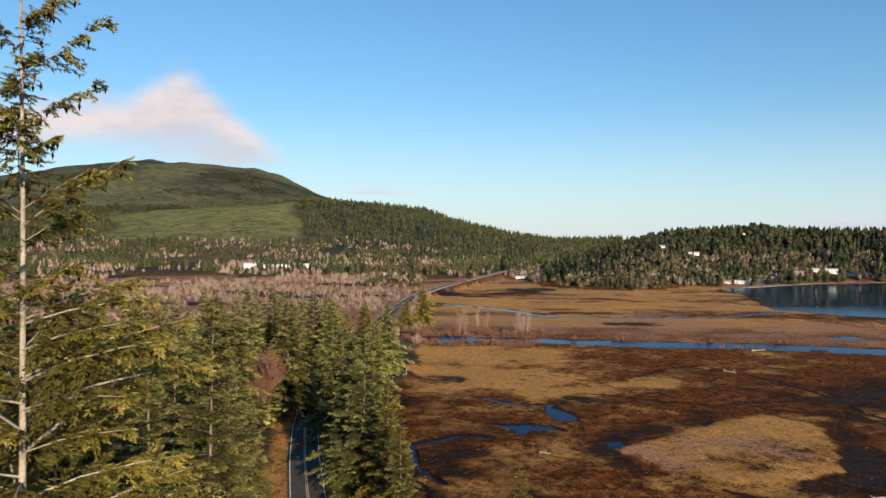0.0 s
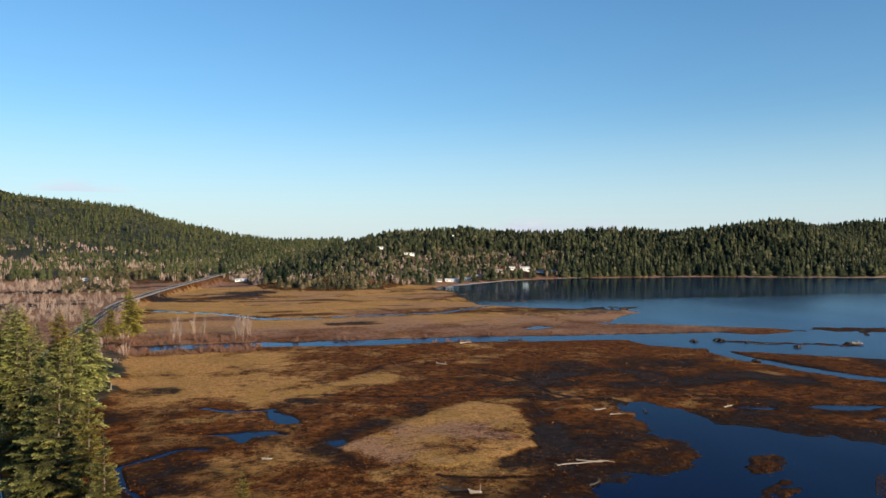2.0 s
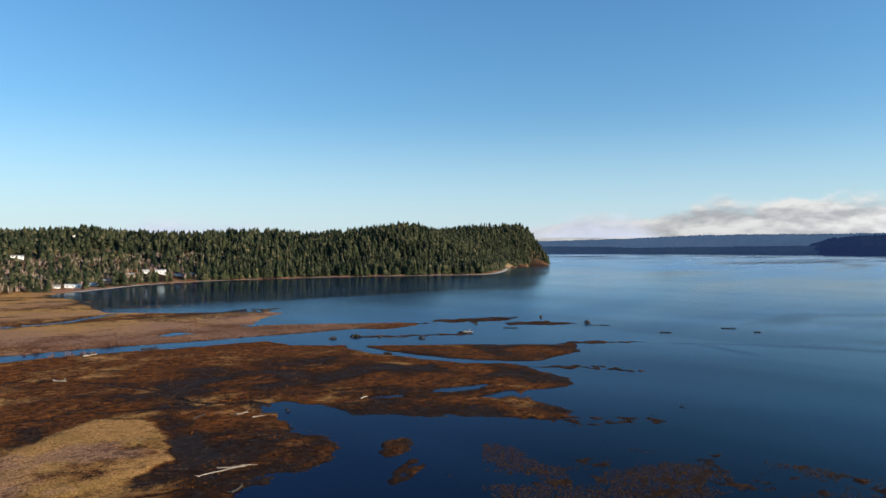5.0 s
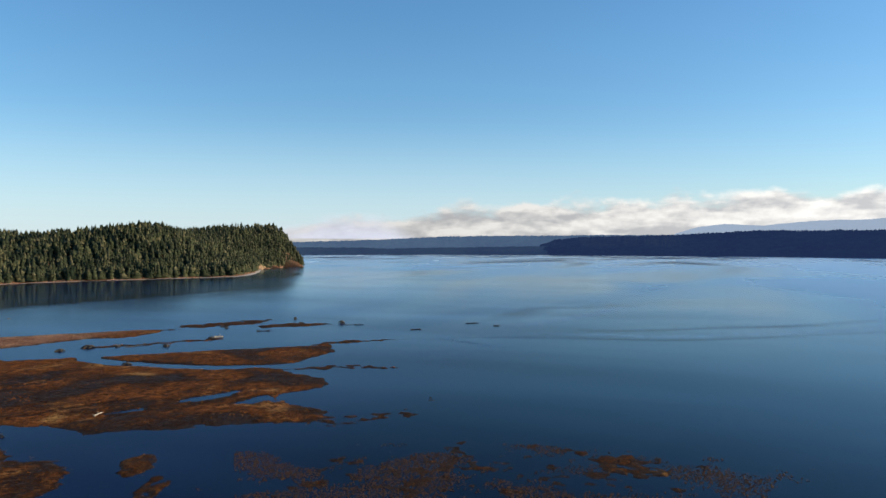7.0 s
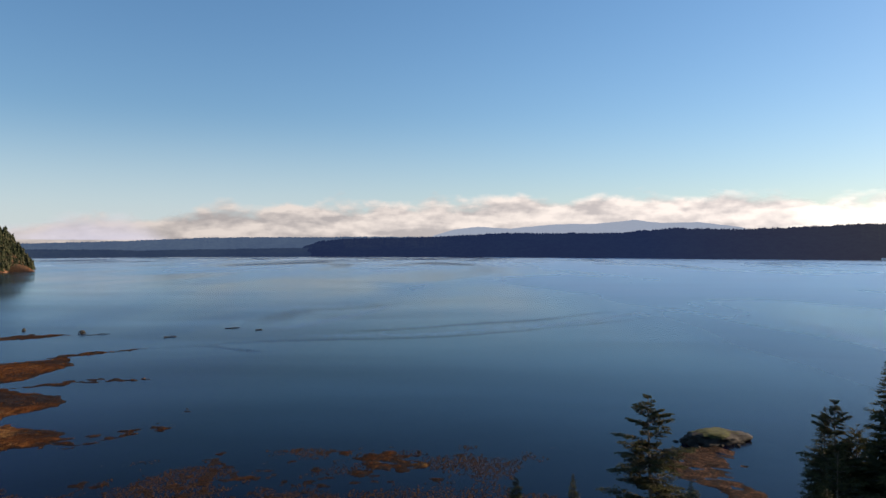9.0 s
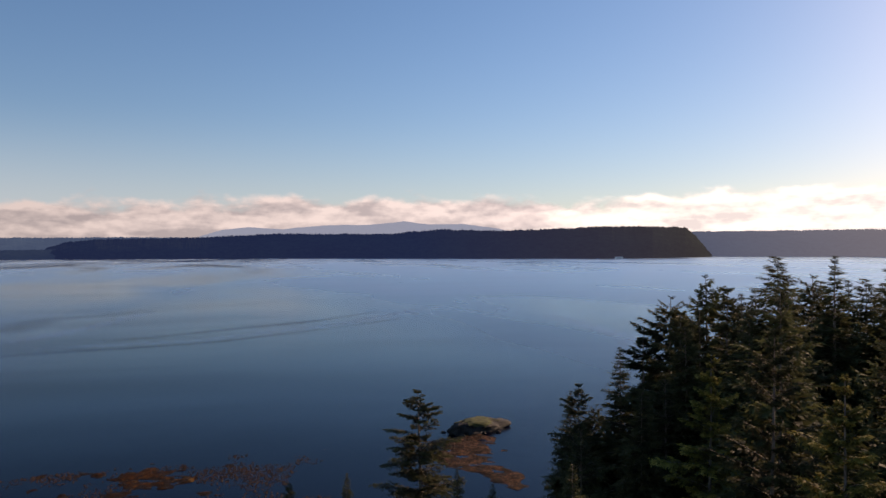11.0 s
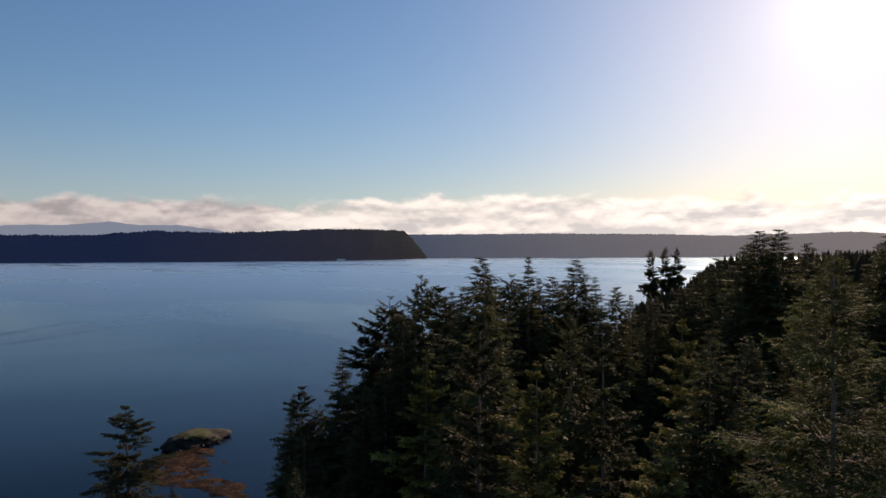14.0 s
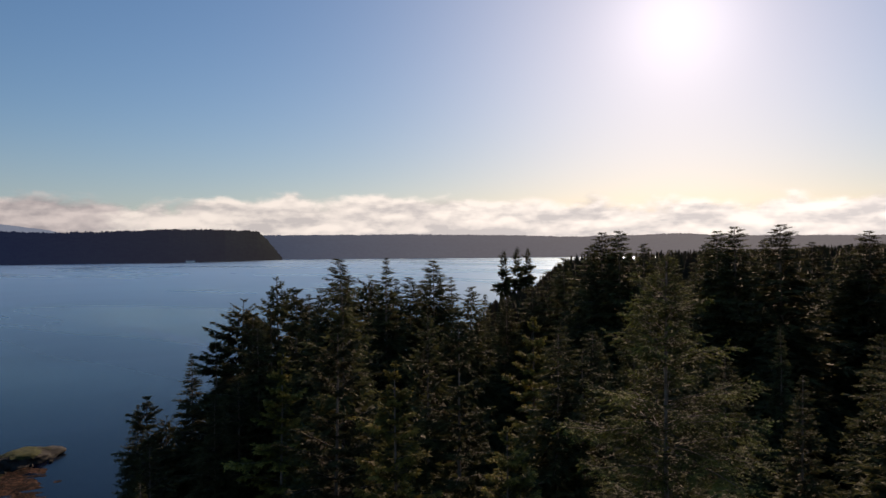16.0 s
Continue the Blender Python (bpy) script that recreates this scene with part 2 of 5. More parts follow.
def cloud_material(name, colour, strength, scale, seed, low, high, profile, shade=0.62, ragged=0.3, rise=(1.0, 1.0), base=0.0):
    """A far glowing cloud: soft puffs under a roofline (u, height), with lit tops, grey undersides and streaks painted
    in.
    """
    m, node, links, bsdf = graph(name)
    uv = node("TexCoord").outputs["UV"]
    xyz = node("SeparateXYZ", {0: uv})
    u_, v_ = xyz.outputs[0], xyz.outputs[1]

    def puffs(dx, dy, size=1.0, flat=1.0, detail=6):
        mp = node("Mapping", {"Vector": uv, "Scale": (scale[0] * size, scale[1] * size * flat, 1), "Location": (seed + dx, dy, seed)}).outputs[0]
        return noise_of(node, 1.0, detail, 0.52, mp, 0.0)

    here, above = puffs(0, 0), puffs(0, 0.22)
    rp = node("ValToRGB", {0: u_})
    rp.color_ramp.interpolation = "B_SPLINE"
    el = rp.color_ramp.elements
    while len(el) < len(profile):
        el.new(0.5)
    for e, (p, q) in zip(el, profile):
        e.position, e.color = p, (q, q, q, 1)
    under = node("Math", {0: rp.outputs[0], 1: v_}, operation="SUBTRACT").outputs[0]
    puff = node("MapRange", {0: here, 1: 0.3, 2: 0.7, 3: -ragged, 4: ragged}).outputs[0]
    a = node("Math", {0: under, 1: puff}, operation="ADD").outputs[0]
    alpha = node("MapRange", {0: a, 1: low, 2: high}, interpolation_type="SMOOTHSTEP").outputs[0]
    if base:
        foot = node("Math", {0: v_, 1: node("MapRange", {0: puffs(4, 0, 0.7), 1: 0.3, 2: 0.7, 3: -base, 4: base}).outputs[0]}, operation="ADD").outputs[0]
        alpha = node("Math", {0: alpha, 1: node("MapRange", {0: foot, 1: 0.02, 2: 0.34}, interpolation_type="SMOOTHSTEP").outputs[0]}, operation="MULTIPLY").outputs[0]
    lit = node("MapRange", {0: node("Math", {0: here, 1: above}, operation="SUBTRACT").outputs[0], 1: -0.12, 2: 0.14, 3: -0.5, 4: 0.5}).outputs[0]
    streak = node("MapRange", {0: puffs(9, 3, 0.8, 2.2, 4), 1: 0.42, 2: 0.66}, interpolation_type="SMOOTHSTEP").outputs[0]
    crown = node("MapRange", {0: under, 1: 0.0, 2: 0.55, 3: 1.0, 4: 0.55}).outputs[0]
    glow = node("Math", {0: node("Math", {0: crown, 1: lit}, operation="ADD").outputs[0], 1: node("Math", {0: streak, 1: 0.7}, operation="MULTIPLY").outputs[0]}, operation="SUBTRACT", use_clamp=True).outputs[0]
    body = mixed(node, glow, tuple(c * shade * k for c, k in zip(colour, (0.97, 1.0, 1.07))), colour)
    em = node("Emission", {"Color": body, "Strength": node("MapRange", {0: u_, 3: strength * rise[0], 4: strength * rise[1]}).outputs[0]})
    mx = node("MixShader", {0: alpha, 1: node("BsdfTransparent").outputs[0], 2: em.outputs[0]})
    links.new(mx.outputs[0], m.node_tree.nodes["Material Output"].inputs["Surface"])
    return m


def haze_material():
    """Painted haze: a pale glowing sheet low over the horizon, thinning upwards and towards the ends."""
    m, node, links, bsdf = graph("horizon_haze_glow")
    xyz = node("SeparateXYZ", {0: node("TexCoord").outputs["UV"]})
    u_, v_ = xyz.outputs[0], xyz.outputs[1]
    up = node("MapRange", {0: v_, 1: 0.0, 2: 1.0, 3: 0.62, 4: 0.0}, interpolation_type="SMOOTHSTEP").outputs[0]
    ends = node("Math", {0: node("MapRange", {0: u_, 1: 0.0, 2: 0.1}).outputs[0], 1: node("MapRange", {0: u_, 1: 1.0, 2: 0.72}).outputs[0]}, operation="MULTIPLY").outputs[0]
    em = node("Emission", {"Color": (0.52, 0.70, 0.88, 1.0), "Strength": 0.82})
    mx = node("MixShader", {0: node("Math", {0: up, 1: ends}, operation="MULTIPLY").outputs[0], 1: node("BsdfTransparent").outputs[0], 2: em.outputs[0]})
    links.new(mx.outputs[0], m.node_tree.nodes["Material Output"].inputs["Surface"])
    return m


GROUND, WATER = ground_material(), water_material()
# sunlit, backlit and shaded copies of one needle: light is put into the colours
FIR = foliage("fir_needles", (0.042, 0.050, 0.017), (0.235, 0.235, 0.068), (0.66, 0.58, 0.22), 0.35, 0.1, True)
FIR_SUNLIT = foliage("sunlit_fir_needles", (0.095, 0.088, 0.020), (0.33, 0.255, 0.055), (0.64, 0.50, 0.15), 0.35, 0.25, True)
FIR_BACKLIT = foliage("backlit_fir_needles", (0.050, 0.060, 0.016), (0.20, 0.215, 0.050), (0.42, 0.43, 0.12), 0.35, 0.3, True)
FIR_SHADED = foliage("shaded_fir_needles", (0.040, 0.044, 0.019), (0.105, 0.108, 0.042), (0.165, 0.155, 0.065), 0.35, 0.3, True)
HILL_WOODS = foliage("hillside_mixed_woods", (0.026, 0.035, 0.018), (0.075, 0.082, 0.034), (0.115, 0.098, 0.050), 0.012, 0.1)
OLIVE = foliage("olive_and_brown_leaves", (0.050, 0.050, 0.026), (0.135, 0.118, 0.056), (0.21, 0.165, 0.095), 0.02, 0.1)
WOODS = foliage("far_fir_woods", (0.012, 0.019, 0.011), (0.056, 0.063, 0.030), (0.105, 0.095, 0.052), 0.03, 0.1)
PALE_BARK = simple("pale_fir_bark", (0.17, 0.145, 0.12), (0.46, 0.41, 0.35), 2.5, 0.9, 0.5)
BARK = simple("fir_bark", (0.10, 0.075, 0.055), (0.26, 0.21, 0.16), 2.0, 0.9, 0.5)
TWIG = simple("bare_grey_twigs", (0.18, 0.130, 0.105), (0.40, 0.305, 0.250), 0.2, 0.9)
TWIG_RED = simple("bare_russet_twigs", (0.105, 0.05, 0.034), (0.235, 0.128, 0.085), 1.5, 0.9)
CONE = simple("russet_cones", (0.14, 0.05, 0.02), (0.28, 0.11, 0.04), 4.0, 0.8)
ASPHALT = simple("asphalt", (0.055, 0.053, 0.052), (0.105, 0.10, 0.097), 0.6, 1.0, 0.2, 0, "Object", 0.0)
PAINT_W = simple("worn_white_road_paint", (0.55, 0.55, 0.53), (0.8, 0.8, 0.78), 3.0, 0.7)
PAINT_Y = simple("worn_yellow_road_paint", (0.5, 0.4, 0.2), (0.75, 0.62, 0.35), 3.0, 0.7)
STEEL = simple("galvanised_rail", (0.35, 0.35, 0.34), (0.55, 0.55, 0.54), 2.0, 0.6, 0.0, 0.15)
POLE = simple("weathered_pole_wood", (0.20, 0.16, 0.12), (0.36, 0.30, 0.24), 3.0, 0.9)
ROCK = simple("dark_shore_rock", (0.010, 0.009, 0.008), (0.042, 0.037, 0.030), 0.5, 0.85, 0.8)
MOSS = simple("mossy_turf", (0.022, 0.027, 0.008), (0.080, 0.088, 0.022), 0.8, 0.95, 0.6)
DRIFT = simple("bleached_driftwood", (0.16, 0.13, 0.10), (0.38, 0.33, 0.27), 1.5, 0.9, 0.4)
SNAG = simple("wet_dark_wood", (0.02, 0.017, 0.014), (0.06, 0.05, 0.04), 1.5, 0.7, 0.5)
WEED_WET = simple("wet_rockweed", (0.022, 0.009, 0.004), (0.085, 0.036, 0.010), 1.2, 0.8, 0.8)
WEED = simple("rockweed", (0.075, 0.031, 0.009), (0.21, 0.095, 0.024), 1.2, 0.8, 0.8)
WALL_W = simple("white_siding", (0.70, 0.70, 0.68), (0.85, 0.85, 0.83), 0.4, 0.7)
WALL_T = simple("tan_siding", (0.30, 0.24, 0.18), (0.45, 0.38, 0.30), 0.4, 0.8)
ROOF_G = simple("grey_roofing", (0.20, 0.20, 0.21), (0.36, 0.36, 0.37), 0.5, 0.7)
ROOF_W = simple("pale_metal_roofing", (0.45, 0.46, 0.47), (0.6, 0.61, 0.62), 0.5, 0.5)
GLASS = simple("dark_window_glass", (0.02, 0.025, 0.03), (0.04, 0.05, 0.06), 0.5, 0.1, 0, 0, "Object", 0.6)
BEACH = simple("pale_shingle_beach", (0.34, 0.30, 0.25), (0.55, 0.50, 0.43), 0.2, 0.95, 0.4)
# these far woods glow: haze is put into their emission
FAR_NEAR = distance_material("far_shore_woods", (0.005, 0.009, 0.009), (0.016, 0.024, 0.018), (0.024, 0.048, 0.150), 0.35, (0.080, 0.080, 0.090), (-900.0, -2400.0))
FAR_BACK = distance_material("painted_haze_hills", (0.06, 0.08, 0.09), (0.09, 0.11, 0.12), (0.30, 0.38, 0.50), 0.7)


# ---- tools ----
def mesh_of(name, verts, faces, material, smooth=False):
    me = bpy.data.meshes.new(name)
    verts = np.asarray(verts, dtype=np.float32)
    if isinstance(faces, np.ndarray):
        k = faces.shape[1]
        me.vertices.add(len(verts))
        me.vertices.foreach_set("co", verts.ravel())
        me.loops.add(faces.size)
        me.loops.foreach_set("vertex_index", faces.astype(np.int32).ravel())
        me.polygons.add(len(faces))
        me.polygons.foreach_set("loop_start", np.arange(0, faces.size, k, dtype=np.int32))
        if smooth:
            me.polygons.foreach_set("use_smooth", np.ones(len(faces), dtype=bool))
        me.update(calc_edges=True)
    else:
        me.from_pydata([tuple(v) for v in verts], [], faces)
        if smooth:
            me.polygons.foreach_set("use_smooth", [True] * len(me.polygons))
    me.materials.append(material)
    return me


def part(name, me, parent, label=""):
    """Links a mesh (or a bmesh with its material) as one object under a thing or a part."""
    ob = new(name, me)
    ob.parent = parent
    if label:
        ob["label"] = label
    return ob


def bm_mesh(name, bm, material, smooth=False):
    me = bpy.data.meshes.new(name)
    bm.to_mesh(me)
    bm.free()
    if smooth:
        me.polygons.foreach_set("use_smooth", [True] * len(me.polygons))
    me.materials.append(material)
    return me


def box_bm(bm, x0, y0, z0, x1, y1, z1, bevel=0.0):
    r = bmesh.ops.create_cube(bm, size=1.0, matrix=Matrix.Translation(((x0 + x1) / 2, (y0 + y1) / 2, (z0 + z1) / 2)) @ Matrix.Diagonal((x1 - x0, y1 - y0, z1 - z0, 1)))
    if bevel:
        edges = list({e for v in r["verts"] for e in v.link_edges})
        bmesh.ops.bevel(bm, geom=edges, offset=bevel, segments=1, affect="EDGES")
    return bm


def tube(points, radii, sides=6):
    """A tapered round limb along points: verts and quads."""
    pts, n = [Vector(p) for p in points], len(points)
    verts, faces = [], []
    for i, p in enumerate(pts):
        d = (pts[min(i + 1, n - 1)] - pts[max(i - 1, 0)]).normalized()
        a = d.cross(Vector((0.31, 0.93, 0.2))).normalized()
        b = d.cross(a)
        for k in range(sides):
            w = 2 * math.pi * k / sides
            verts.append(p + float(radii[i]) * (math.cos(w) * a + math.sin(w) * b))
    for i in range(n - 1):
        for k in range(sides):
            k2 = (k + 1) % sides
            faces.append((i * sides + k, i * sides + k2, (i + 1) * sides + k2, (i + 1) * sides + k))
    return verts, faces


def value_noise(x, y, seed=0):
    xi, yi = np.floor(x).astype(np.int64), np.floor(y).astype(np.int64)
    fx, fy = x - xi, y - yi
    fx, fy = fx * fx * (3 - 2 * fx), fy * fy * (3 - 2 * fy)

    def h(a, b):
        n = (a * 374761393 + b * 668265263 + seed * 974711) & 0x7FFFFFFF
        n = ((n ^ (n >> 13)) * 1274126177) & 0x7FFFFFFF
        return ((n ^ (n >> 16)) & 0xFFFF) / 65535.0
    return (h(xi, yi) * (1 - fx) + h(xi + 1, yi) * fx) * (1 - fy) + (h(xi, yi + 1) * (1 - fx) + h(xi + 1, yi + 1) * fx) * fy


def fbm(x, y, scale, octaves=4, seed=0):
    """Noise about zero, within one."""
    out, amp, tot = 0.0, 1.0, 0.0
    for o in range(octaves):
        k = 2.0 ** o / scale
        out = out + amp * (value_noise(x * k + 17.3 * o, y * k - 9.1 * o, seed + o) * 2 - 1)
        tot += amp
        amp *= 0.55
    return out / tot * 1.5


def step(a, b, x):
    t = np.clip((x - a) / (b - a), 0, 1)
    return t * t * (3 - 2 * t)


def to_line(x, y, pts, closed=False):
    """Distance to a line of points."""
    best = np.full(x.shape, 1e9)
    ends = list(zip(pts, pts[1:])) + ([(pts[-1], pts[0])] if closed else [])
    for (ax, ay), (bx, by) in ends:
        dx, dy = bx - ax, by - ay
        t = np.clip(((x - ax) * dx + (y - ay) * dy) / (dx * dx + dy * dy), 0, 1)
        best = np.minimum(best, np.hypot(x - ax - t * dx, y - ay - t * dy))
    return best


def inside(x, y, pts):
    odd = np.zeros(x.shape, dtype=bool)
    for (ax, ay), (bx, by) in zip(pts, pts[1:] + pts[:1]):
        if ay != by:
            odd ^= ((ay > y) != (by > y)) & (x < (bx - ax) * (y - ay) / (by - ay) + ax)
    return odd


def signed(x, y, pts):
    """Distance to the edge of a shape, positive inside."""
    return to_line(x, y, pts, True) * np.where(inside(x, y, pts), 1.0, -1.0)


# ---- the lie of the land ----
NEAR_COAST = [(300, -520), (335, -450), (318, -395), (250, -300), (175, -200), (128, -135), (108, -92), (118, -62), (132, -45), (112, -20), (88, 10), (66, 60)]
MARSH_COAST = [(70, 105), (80, 122), (94, 126), (109, 126), (130, 135), (130, 148), (136, 168), (142, 188), (146, 190), (147, 162), (162, 141), (172, 129), (183, 108), (191, 101),
               (202, 112), (206, 126), (209, 136), (214, 139), (226, 133), (240, 133), (250, 142), (262, 170), (275, 172), (313, 171), (339, 189), (305, 230), (266, 268), (236, 300)]
NORTH_MARSH = [(240, 322), (285, 312), (345, 308), (362, 316), (352, 335), (314, 366), (280, 392), (300, 415), (347, 446), (330, 470), (292, 505), (255, 545), (268, 600), (293, 685), (296, 768)]
HEADLAND = [(338, 794), (454, 872), (562, 900), (752, 872), (920, 795), (1023, 757), (1180, 832), (1346, 940), (1480, 985), (1600, 985), (1650, 1015), (1665, 1120), (1500, 1500), (1500, 3000), (2600, 5200)]
BAY = NEAR_COAST + MARSH_COAST + NORTH_MARSH + HEADLAND + [(6500, 5200), (6500, -5200), (900, -5200), (420, -1400)]
RIVER = [(-20, 381), (45, 374), (68, 367), (107, 360), (152, 355), (197, 342), (246, 329), (300, 316)]
CREEKS = [([(262, 278), (250, 268), (246, 243), (252, 202), (268, 173), (300, 145)], 4.5), ([(-3, 588), (46, 541), (71, 493), (98, 489), (129, 494), (168, 494), (203, 497), (250, 530)], 2.8),
          ([(-12, 178), (-1, 186), (6, 191), (12, 189)], 0.9), ([(34, 226), (22, 228), (14, 236)], 1.0), ([(0, 152), (-6, 165), (-8, 182)], 0.5),
          ]
DITCHES = [[(142, 188), (128, 215), (128, 245), (114, 282), (96, 300)], [(100, 222), (120, 210), (150, 203), (190, 185)], [(70, 270), (110, 300), (150, 290)], [(20, 250), (60, 240), (84, 225), (118, 232)], [(150, 225), (185, 240), (215, 236)], [(60, 148), (84, 140), (96, 142)]]
PONDS = [([(33, 227), (37, 220), (39, 207), (33, 208), (31, 216)], 0), ([(12, 204), (18, 203), (22, 203), (30, 200), (33, 196), (24, 197), (21, 192), (18, 199)], 0), ([(43, 185), (46, 186), (46, 182), (43, 180)], 0),
         ([(205, 385), (222, 392), (226, 382), (210, 378)], 0), ([(262, 396), (282, 392), (270, 384)], 0), ([(200, 168), (216, 160), (206, 158), (190, 166)], 0), ([(170, 176), (182, 172), (178, 168)], 0), ([(196, 150), (212, 147), (208, 141), (198, 142)], 0)]
MOUND = [(43, 177), (52, 185), (66, 194), (80, 207), (95, 213), (105, 202), (99, 180), (90, 159), (64, 151), (51, 159)]
SHOALS = [((156, 52), (64, 27), -1.03, -0.10), ((174, 20), (17, 10), 1.2, 0.12), ((133, 127), (10, 6), 0.4, 0.16), ((120, 112), (16, 3.5), 0.5, 0.12), ((196, 99), (26, 8), -0.6, 0.02), ((406, 262), (36, 13), -0.67, 0.3),
          ((398, 305), (42, 18), -0.4, 0.3), ((310, 275), (44, 7), -0.6, 0.2), ((346, 188), (28, 7), -0.75, 0.16), ((272, 158), (27, 7.5), -0.97, 0.12), ((276, 138), (14, 5), -1.2, 0.1), ((228, 92), (7, 2.5), 0.5, -0.02),
          ((183, -60), (23, 9), -0.3, 0.2), ((166, -54), (24, 7), 0.25, 0.08), ((330, 560), (60, 9), -0.5, 0.05), ((300, 655), (70, 14), -0.4, 0.1), ((290, 575), (60, 12), -0.3, 0.08), ((310, 475), (80, 24), 0.1, 0.1), ((390, 640), (50, 5), -0.3, 0.02)]
ROAD = [(10, 20), (-8, 75), (-22, 122), (-29, 152), (-33, 172), (-36.5, 192), (-40, 225), (-42, 270), (-40, 400), (-27, 600), (-8, 698), (23, 811), (64, 941), (96, 1047), (130, 1160)]
ROAD_Z = [13, 8, 4.0, 3.2, 3, 3, 3, 3, 3, 3.5, 4.5, 6, 8, 10, 12]


def smooth_line(pts, steps=12):
    """A soft curve through points (Catmull-Rom)."""
    p = [np.array(q, dtype=float) for q in pts]
    p = [2 * p[0] - p[1]] + p + [2 * p[-1] - p[-2]]
    out = []
    for i in range(1, len(p) - 2):
        for k in range(steps):
            t = k / steps
            out.append(0.5 * (2 * p[i] + (p[i + 1] - p[i - 1]) * t + (2 * p[i - 1] - 5 * p[i] + 4 * p[i + 1] - p[i + 2]) * t * t + (3 * p[i] - p[i - 1] - 3 * p[i + 1] + p[i + 2]) * t ** 3))
    out.append(p[-2])
    return np.array(out)


ROAD_LINE = smooth_line([(*p, z) for p, z in zip(ROAD, ROAD_Z)], 8)


def road_near(x, y):
    best, height = np.full(x.shape, 1e9), np.zeros(x.shape)
    for a, b in zip(ROAD_LINE, ROAD_LINE[1:]):
        dx, dy = b[0] - a[0], b[1] - a[1]
        t = np.clip(((x - a[0]) * dx + (y - a[1]) * dy) / (dx * dx + dy * dy), 0, 1)
        d = np.hypot(x - a[0] - t * dx, y - a[1] - t * dy)
        height = np.where(d < best, a[2] + t * (b[2] - a[2]), height)
        best = np.minimum(best, d)
    return best, height


def lay(x, y):
    """Height of the ground, and what covers it."""
    x, y = np.asarray(x, dtype=float), np.asarray(y, dtype=float)
    r, az = np.hypot(x, y), np.degrees(np.arctan2(x, y))
    rag = fbm(x, y, 14, 4, 3) * np.interp(r, (120, 190, 260), (1.6, 1.8, 0.9)) + fbm(x, y, 5, 3, 74) * 2.2 * step(260, 200, r)
    bay = -signed(x, y, BAY)
    shore = bay + rag * step(900, 250, r) - 0.5
    clump = fbm(x, y, 2.6, 3, 8)
    marsh = -0.35 + 0.75 * step(-2, np.where((x > 84) & (y < 205), np.where(x < 140, 13, 10), 9), shore) + 0.17 * clump + 0.16 * fbm(x, y, 9, 3, 5)
    h = np.where(shore > -2, marsh, np.maximum(-0.35 + (shore + 2) * 0.06, -4.0))
    # shoals and bars that the tide leaves bare
    weed = np.zeros(x.shape)
    for (cx, cy), (a, b), turn, top in SHOALS:
        u = (x - cx) * math.cos(turn) + (y - cy) * math.sin(turn)
        v = -(x - cx) * math.sin(turn) + (y - cy) * math.cos(turn)
        q = np.sqrt((u / a) ** 2 + (v / b) ** 2) + 0.5 * fbm(x, y, 7, 4, 12)
        k = step(1.25, 0.55, q)
        h = np.maximum(h, -1.2 + (1.2 + top + 0.3 * clump) * k)
        weed = np.maximum(weed, k)
    # channels, creeks and pools
    cut = np.clip((to_line(x, y, RIVER) - (7.5 + np.clip(x, 0, 300) * 0.014 + 1.5 * fbm(x, y, 22, 3, 6))) / 2.5, -1, 1)
    for line, w in CREEKS:
        cut = np.minimum(cut, np.clip((to_line(x, y, line) - w * (1 + 0.35 * fbm(x, y, 12, 3, 7))) / (0.6 + 0.4 * w), -1, 1))
    for pts, _ in PONDS:
        cut = np.minimum(cut, np.clip((-signed(x, y, pts) + fbm(x, y, 5, 3, 9) * 1.2) / 1.5, -1, 1))
    h = np.where((cut < 1) & (h > -0.6), np.minimum(h, -0.55 + (h + 0.55) * step(-1, 1, cut)), h)
    # dry ditches through the sedge
    for line in DITCHES:
        q = step(1.1, 0.3, to_line(x + 3 * fbm(x, y, 18, 3, 71), y + 3 * fbm(x, y, 18, 3, 72), line))
        h, cut = np.where(h > 0, h * (1 - q) + 0.06 * q, h), np.minimum(cut, 1 - q)
    # mound of dry grass
    mound = step(-1.5, 2.5, signed(x, y, MOUND) + 1.2 * fbm(x, y, 5, 3, 4))
    h = h + 0.5 * mound
    # woods on the near shore and beside the road
    edge = -18 + 14 * step(130, 320, y) - 0.03 * np.clip(y - 320, 0, 500)
    west = step(0, 14, edge - x + fbm(x, y, 18, 3, 14) * 4) * step(-60, 60, y)
    d_near = np.minimum(np.clip(bay, 0, 400), np.where(y > 40, np.clip(95 - 0.55 * (y - 40) - x * 0.6, 0, 300), 400))
    south = step(2, 75, d_near) * step(170, 20, y) * step(-700, -100, x)
    h = h + 12 * south + 5 * step(20, 160, d_near) * step(80, -60, y) + west * 2.2
    wood = np.clip(west * step(420, 300, r) + step(3, 12, d_near) * step(160, 60, y) + south, 0, 1)
    bluff = step(0, 50, bay) * step(-80, -200, y) * 8
    h = h + bluff
    # the far side: shore flats, headland and hills
    inland = np.clip(bay, 0, 900)
    head = step(4.0, np.interp(az, (20, 50, 54, 56, 58), (210, 200, 130, 85, 60)), inland) * step(0, 300, y - 690) * step(5, 19, az)
    top = np.interp(az, (8, 14, 20, 24, 30, 37, 40, 43, 47, 50, 53, 56, 58, 60), (34, 48, 54, 57, 51, 59, 53, 58, 74, 70, 82, 86, 84, 66))
    h = h + head * (top + 6 * fbm(x, y, 160, 3, 21))
    left = step(22, 5, az)
    flats = step(880, 1200, r) * left * 7
